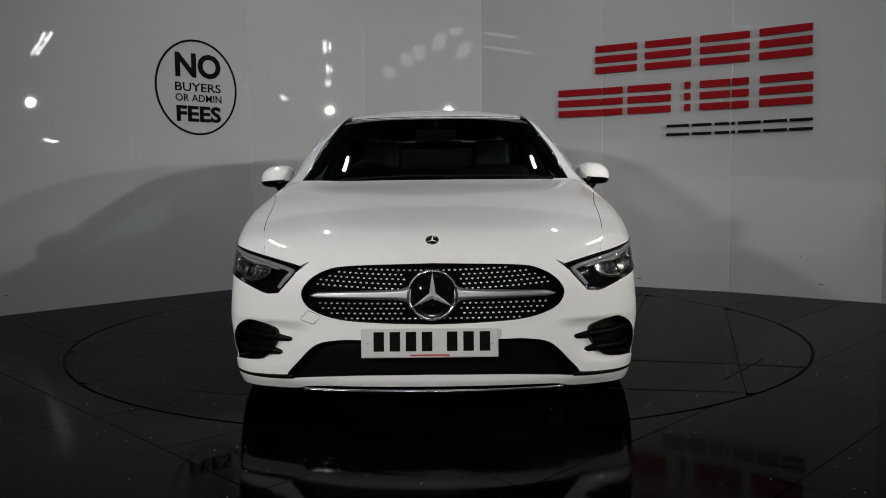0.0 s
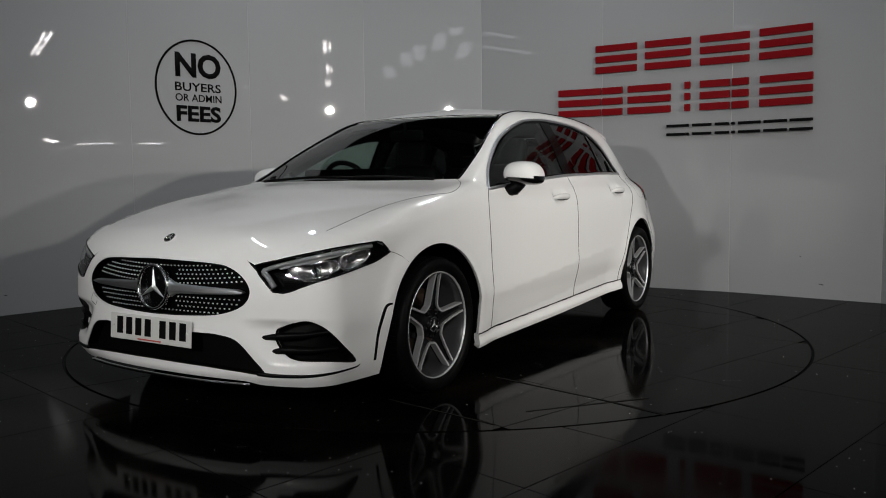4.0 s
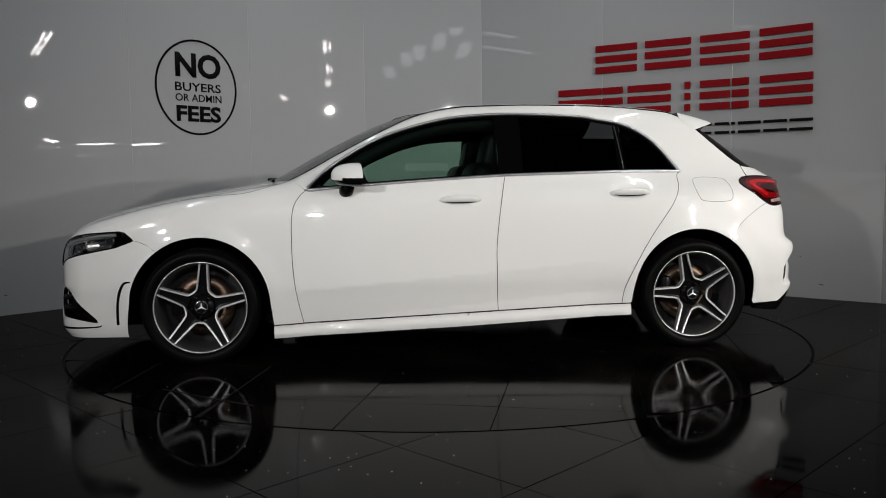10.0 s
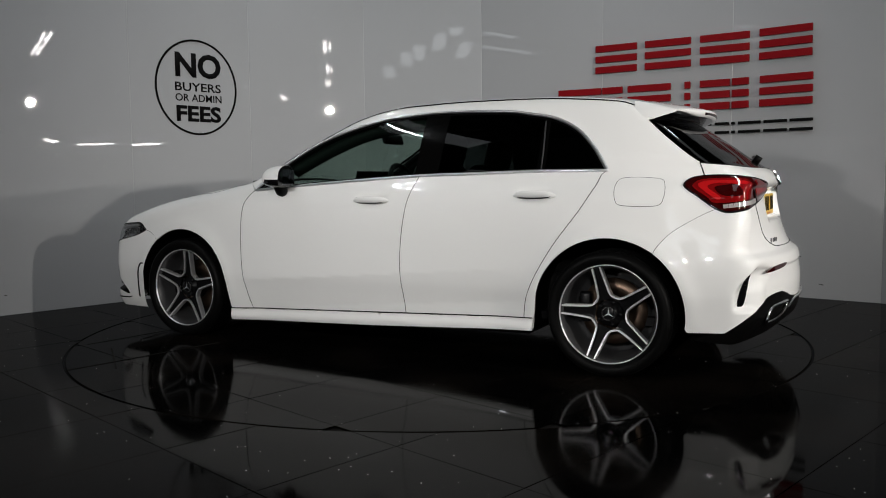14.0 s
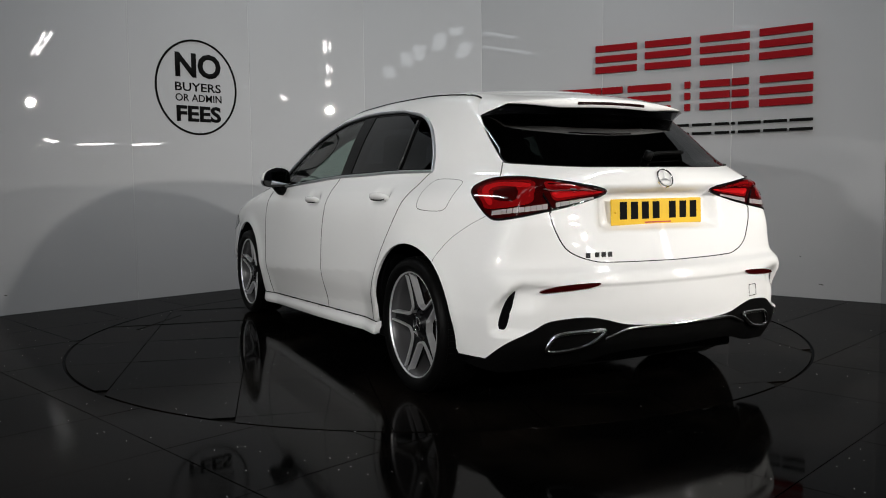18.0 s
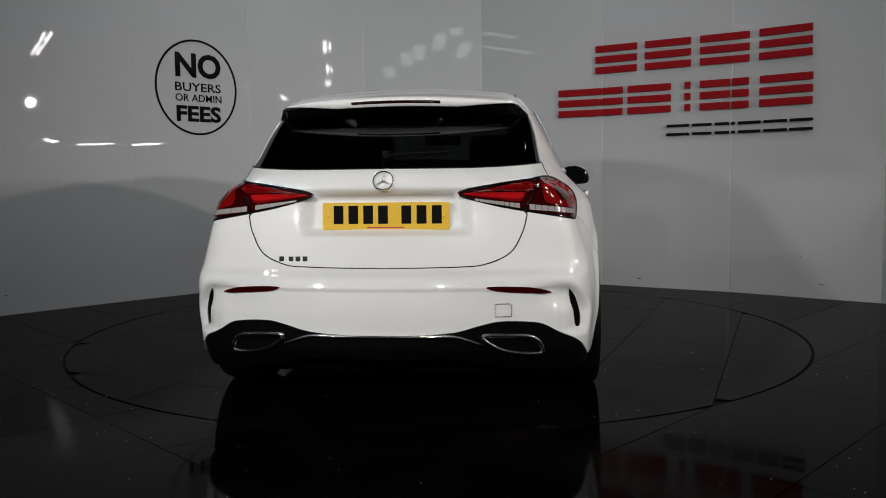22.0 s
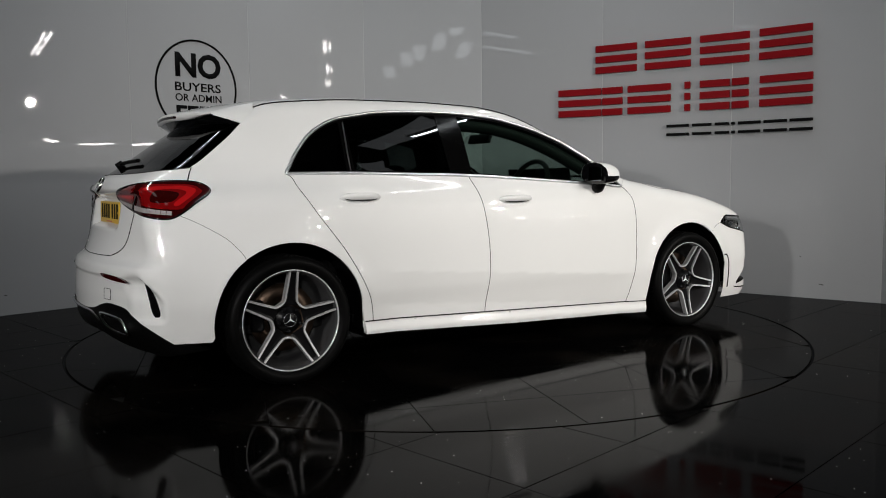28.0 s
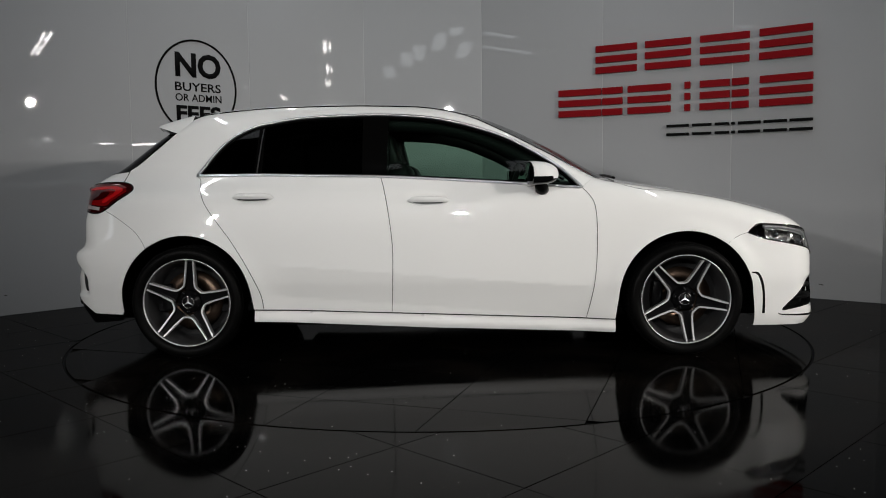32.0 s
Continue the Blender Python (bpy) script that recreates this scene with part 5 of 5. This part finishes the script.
def on_wall(u, z, out=0.0):
    """A pose on the wall's face, u metres along it from the second joint: local x along the wall, local y up, local z into the room."""
    i = max(0, min(len(ARC) - 2, int(np.searchsorted(ARC, u)) - 1))
    a, b = Vector(PLAN[i + 1]), Vector(PLAN[i + 2])
    d = (b - a).normalized()
    p = a + d * (u - ARC[i])
    n = Vector((d.y, -d.x))
    return Matrix(((d.x, 0, n.x, p.x + n.x * out), (d.y, 0, n.y, p.y + n.y * out), (0, 1, 0, z), (0, 0, 0, 1)))


def letter_block(parent, u0, u1, z0, z1, mat, bars):
    """One character of the trade sign, as plain raised bars of its size."""
    m = on_wall((u0 + u1) / 2, (z0 + z1) / 2, 0.022)
    h = (z1 - z0)
    for k in range(bars):
        y = 0 if bars == 1 else -h / 2 + h * 0.12 + (h * 0.76) * k / (bars - 1)
        part("letter_bar", box(bmesh.new(), (u1 - u0, h * 0.235, 0.022), m @ Matrix.Translation((0, y, 0)), 0.002, 1), mat, parent, smooth=False)


trade_sign = thing("trade_sign", "raised red and black sign shown as plain bars", "sign")
for u0, u1 in ((5.66, 6.04), (6.113, 6.51), (6.586, 6.986), (7.072, 7.476)):
    letter_block(trade_sign, u0, u1, 1.917, 2.165, SIGN_RED, 3)
for u0, u1 in ((5.31, 5.712), (5.725, 5.911), (5.96, 6.342), (6.461, 6.509), (6.589, 6.835), (6.855, 6.992), (7.08, 7.487)):
    letter_block(trade_sign, u0, u1, 1.541, 1.79, SIGN_RED, 3)
for u0, u1 in ((6.31, 6.50), (6.528, 6.689), (6.717, 6.834), (6.855, 6.883), (6.911, 7.09), (7.117, 7.298), (7.319, 7.494)):
    letter_block(trade_sign, u0, u1, 1.336, 1.432, SIGN_BLACK, 2)


def lettering(parent, words, u0, u1, z0, z1, mat, bold):
    """Flat lettering in the built-in font, fitted to its box."""
    cu = bpy.data.curves.new("lettering", "FONT")
    cu.body, cu.offset, cu.resolution_u = words, bold, 3
    tmp = bpy.data.objects.new("lettering", cu)
    scene.collection.objects.link(tmp)
    me = bpy.data.meshes.new_from_object(tmp.evaluated_get(bpy.context.evaluated_depsgraph_get()))
    bpy.data.objects.remove(tmp)
    co = np.array([v.co[:] for v in me.vertices])
    lo, hi = co.min(0), co.max(0)
    sx, sy = (u1 - u0) / (hi[0] - lo[0]), (z1 - z0) / (hi[1] - lo[1])
    m = on_wall((u0 + u1) / 2, (z0 + z1) / 2, 0.002)
    for v in me.vertices:
        v.co = m @ Vector(((v.co.x - (lo[0] + hi[0]) / 2) * sx, (v.co.y - (lo[1] + hi[1]) / 2) * sy, 0))
    ob = part_mesh("lettering", me, mat, parent, smooth=False)
    sol = ob.modifiers.new("thickness", "SOLIDIFY")
    sol.thickness, sol.offset = 0.002, 1
    return ob


notice = thing("fees_notice", "round black vinyl notice, NO BUYERS OR ADMIN FEES", "sign")
m = on_wall(1.752, 1.803, 0.003)
bm = bmesh.new()
n = 96
rings = [[bm.verts.new(m @ Vector((rx * math.cos(2 * math.pi * i / n), rz * math.sin(2 * math.pi * i / n), o))) for i in range(n)]
         for rx, rz, o in ((0.387, 0.412, -0.002), (0.387, 0.412, 0.001), (0.369, 0.394, 0.001), (0.369, 0.394, -0.002))]
for a, b in zip(rings, rings[1:]):
    for i in range(n):
        bm.faces.new((a[i], a[(i + 1) % n], b[(i + 1) % n], b[i]))
bmesh.ops.recalc_face_normals(bm, faces=bm.faces[:])
part("ring", bm, SIGN_BLACK, notice, smooth=False)
lettering(notice, "NO", 1.553, 1.985, 1.885, 2.098, SIGN_BLACK, 0.035)
lettering(notice, "BUYERS", 1.546, 1.980, 1.768, 1.842, SIGN_BLACK, 0.012)
lettering(notice, "OR ADMIN", 1.546, 1.984, 1.680, 1.744, SIGN_BLACK, 0.008)
lettering(notice, "FEES", 1.552, 1.975, 1.505, 1.645, SIGN_BLACK, 0.035)

SCUFF = material("scuff", (0.05, 0.045, 0.04), 0.7)
for u, z, w in ((6.07, 0.075, 0.045), (7.58, 0.115, 0.035), (0.12, 0.15, 0.02), (7.42, 0.33, 0.012)):
    part("scuff", box(bmesh.new(), (w, 0.006, 0.002), on_wall(u, z, 0.0005) @ pose(0, 0, 0, 0, 0, -8)), SCUFF, wall, smooth=False)



# ---- lamps of the hall, and fill added to them ----
def glow(name, colour, strength):
    m = bpy.data.materials.new(name)
    m.use_nodes = True
    b = m.node_tree.nodes["Principled BSDF"]
    b.inputs["Base Color"].default_value = (0.8, 0.8, 0.8, 1)
    b.inputs["Emission Color"].default_value = (*colour, 1)
    b.inputs["Emission Strength"].default_value = strength
    return m


TUBE = glow("fluorescent_tube", (1.0, 0.98, 0.95), 45)
DAYLIGHT = glow("roof_light_sheet", (0.9, 0.95, 1.0), 2.2)
# dim glow for the ceiling sheets added as soft fill
ROOF_FILL = glow("roof_fill_sheet", (0.9, 0.95, 1.0), 0.45)
BATTEN = material("batten_steel", (0.6, 0.6, 0.6), 0.5)


def batten(x, y, z, turn):
    b = thing("ceiling_batten", "twin-tube fluorescent batten hung from the dark ceiling", "lamp", pose(x, y, z, 0, 0, turn), "ceiling battens")
    part("body", box(bmesh.new(), (1.24, 0.16, 0.05), Matrix.Translation((0, 0, 0.045)), 0.006, 1), BATTEN, b, smooth=False)
    for s in (-1, 1):
        part("tube", tube(bmesh.new(), [(-0.6, s * 0.05, 0), (0.6, s * 0.05, 0)], 0.013, 8), TUBE, b)
        part("rod", tube(bmesh.new(), [(s * 0.45, 0, 0.07), (s * 0.45, 0, HALL_H - z)], 0.006, 5), BATTEN, b)


for x, y, turn in ((4.15, -3.85, -50), (6.1, -6.2, -50), (7.6, -8.1, -50), (7.0, -3.18, -27.6), (5.75, -2.52, -27.6), (9.0, -12.0, -50)):
    batten(x, y, 3.6, turn)
for x, y, turn in ((11.3, -4.75, -11), (13.15, -4.35, -62)):
    batten(x, y, 2.1, turn)


def roof_light_or_fill(x, y, turn, sheet=DAYLIGHT, wide=0.5, long=1.6):
    r = thing("roof_light_or_fill", "pale translucent ceiling sheet, roof light or added fill", "roof light", pose(x, y, HALL_H - 0.02, 0, 0, turn), "roof lights")
    part("sheet", box(bmesh.new(), (wide, long, 0.02)), sheet, r, smooth=False)
    for s in (-1, 1):
        part("edge", box(bmesh.new(), (0.04, long + 0.08, 0.04), Matrix.Translation((s * (wide / 2 + 0.02), 0, 0))), HALL, r, smooth=False)


for x, y, long_ in ((-0.38, -10.6, 2.4), (0.06, -9.15, 0.9), (-1.42, -13.5, 2.3), (-1.02, -12.35, 2.4), (0.24, -12.05, 2.6), (-2.2, -16.2, 2.4), (-10.5, -6.8, 2.4), (-8.9, -5.5, 1.0)):
    roof_light_or_fill(x, y, -4, DAYLIGHT, 0.34, long_)
# no roof lights known here: unseen sheets added for soft light from above
for x, y in ((-2.6, -4.6), (-0.9, -4.6), (0.9, -4.6), (2.6, -4.6), (-2.6, -1.6), (2.6, -1.6)):
    roof_light_or_fill(x, y, 8, ROOF_FILL)


def floodlight(at_):
    f = thing("floodlight", "small round floodlight on a black stand", "lamp", look(at_, (0, 0.2, 0.7)), "floodlights")
    part("housing", lathe(bmesh.new(), [(0.10, -0.03), (0.14, 0.0), (0.15, 0.0), (0.12, 0.10), (0.05, 0.16), (0.001, 0.17)], Matrix.Rotation(radians(90), 4, "X"), 24), BLACK_PLASTIC, f)
    stand = tube(bmesh.new(), [Vector((at_[0], at_[1], 0)), Vector((at_[0], at_[1], at_[2] - 0.15))], 0.02, 8)
    bmesh.ops.transform(stand, matrix=look(at_, (0, 0.2, 0.7)).inverted(), verts=stand.verts)
    part("pole", stand, BLACK_PLASTIC, f)


for at_, power_, tint_, aim_, cone_ in FLOODS:
    floodlight(at_)
# bodies for the added overhead fill strips, which stay out of view
for x, y, z, power_, long_ in OVERHEAD_FILL:
    oh = thing("overhead_fill", "unseen long white fill lamp added under the dark ceiling", "lamp", pose(x, y, z), "overhead lights")
    part("hood", box(bmesh.new(), (0.16, long_ + 0.06, 0.05), Matrix.Translation((0, 0, 0.035)), 0.008, 1), BATTEN, oh, smooth=False)
    for d in (-0.37 * long_, 0.37 * long_):
        part("rod", tube(bmesh.new(), [(0, d, 0.05), (0, d, HALL_H - z + 0.01)], 0.008, 6), BATTEN, oh)
sb = thing("softbox", "small round softbox on a black stand", "lamp", look(SOFT, (0.2, 0.2, 0.8)))
part("hood", lathe(bmesh.new(), [(0.130, -0.004), (0.142, 0.0), (0.11, 0.09), (0.05, 0.15), (0.001, 0.155)], Matrix.Rotation(radians(90), 4, "X"), 32), BLACK_PLASTIC, sb)
stand = tube(bmesh.new(), [Vector((SOFT[0] - 0.06, SOFT[1] - 0.12, 0)), Vector((SOFT[0] - 0.06, SOFT[1] - 0.12, SOFT[2]))], 0.02, 8)
bmesh.ops.transform(stand, matrix=look(SOFT, (0.2, 0.2, 0.8)).inverted(), verts=stand.verts)
part("pole", stand, BLACK_PLASTIC, sb)



# ---- movement ----
def motions():
    rows = [(t, pose(0, 0, 0, 0, 0, -90 - a)) for t, a in TURN]
    walk(turntable, rows)
    walk(car, [(t, m @ pose(0.0032, -0.0045, 0.004)) for t, m in rows])


motions()
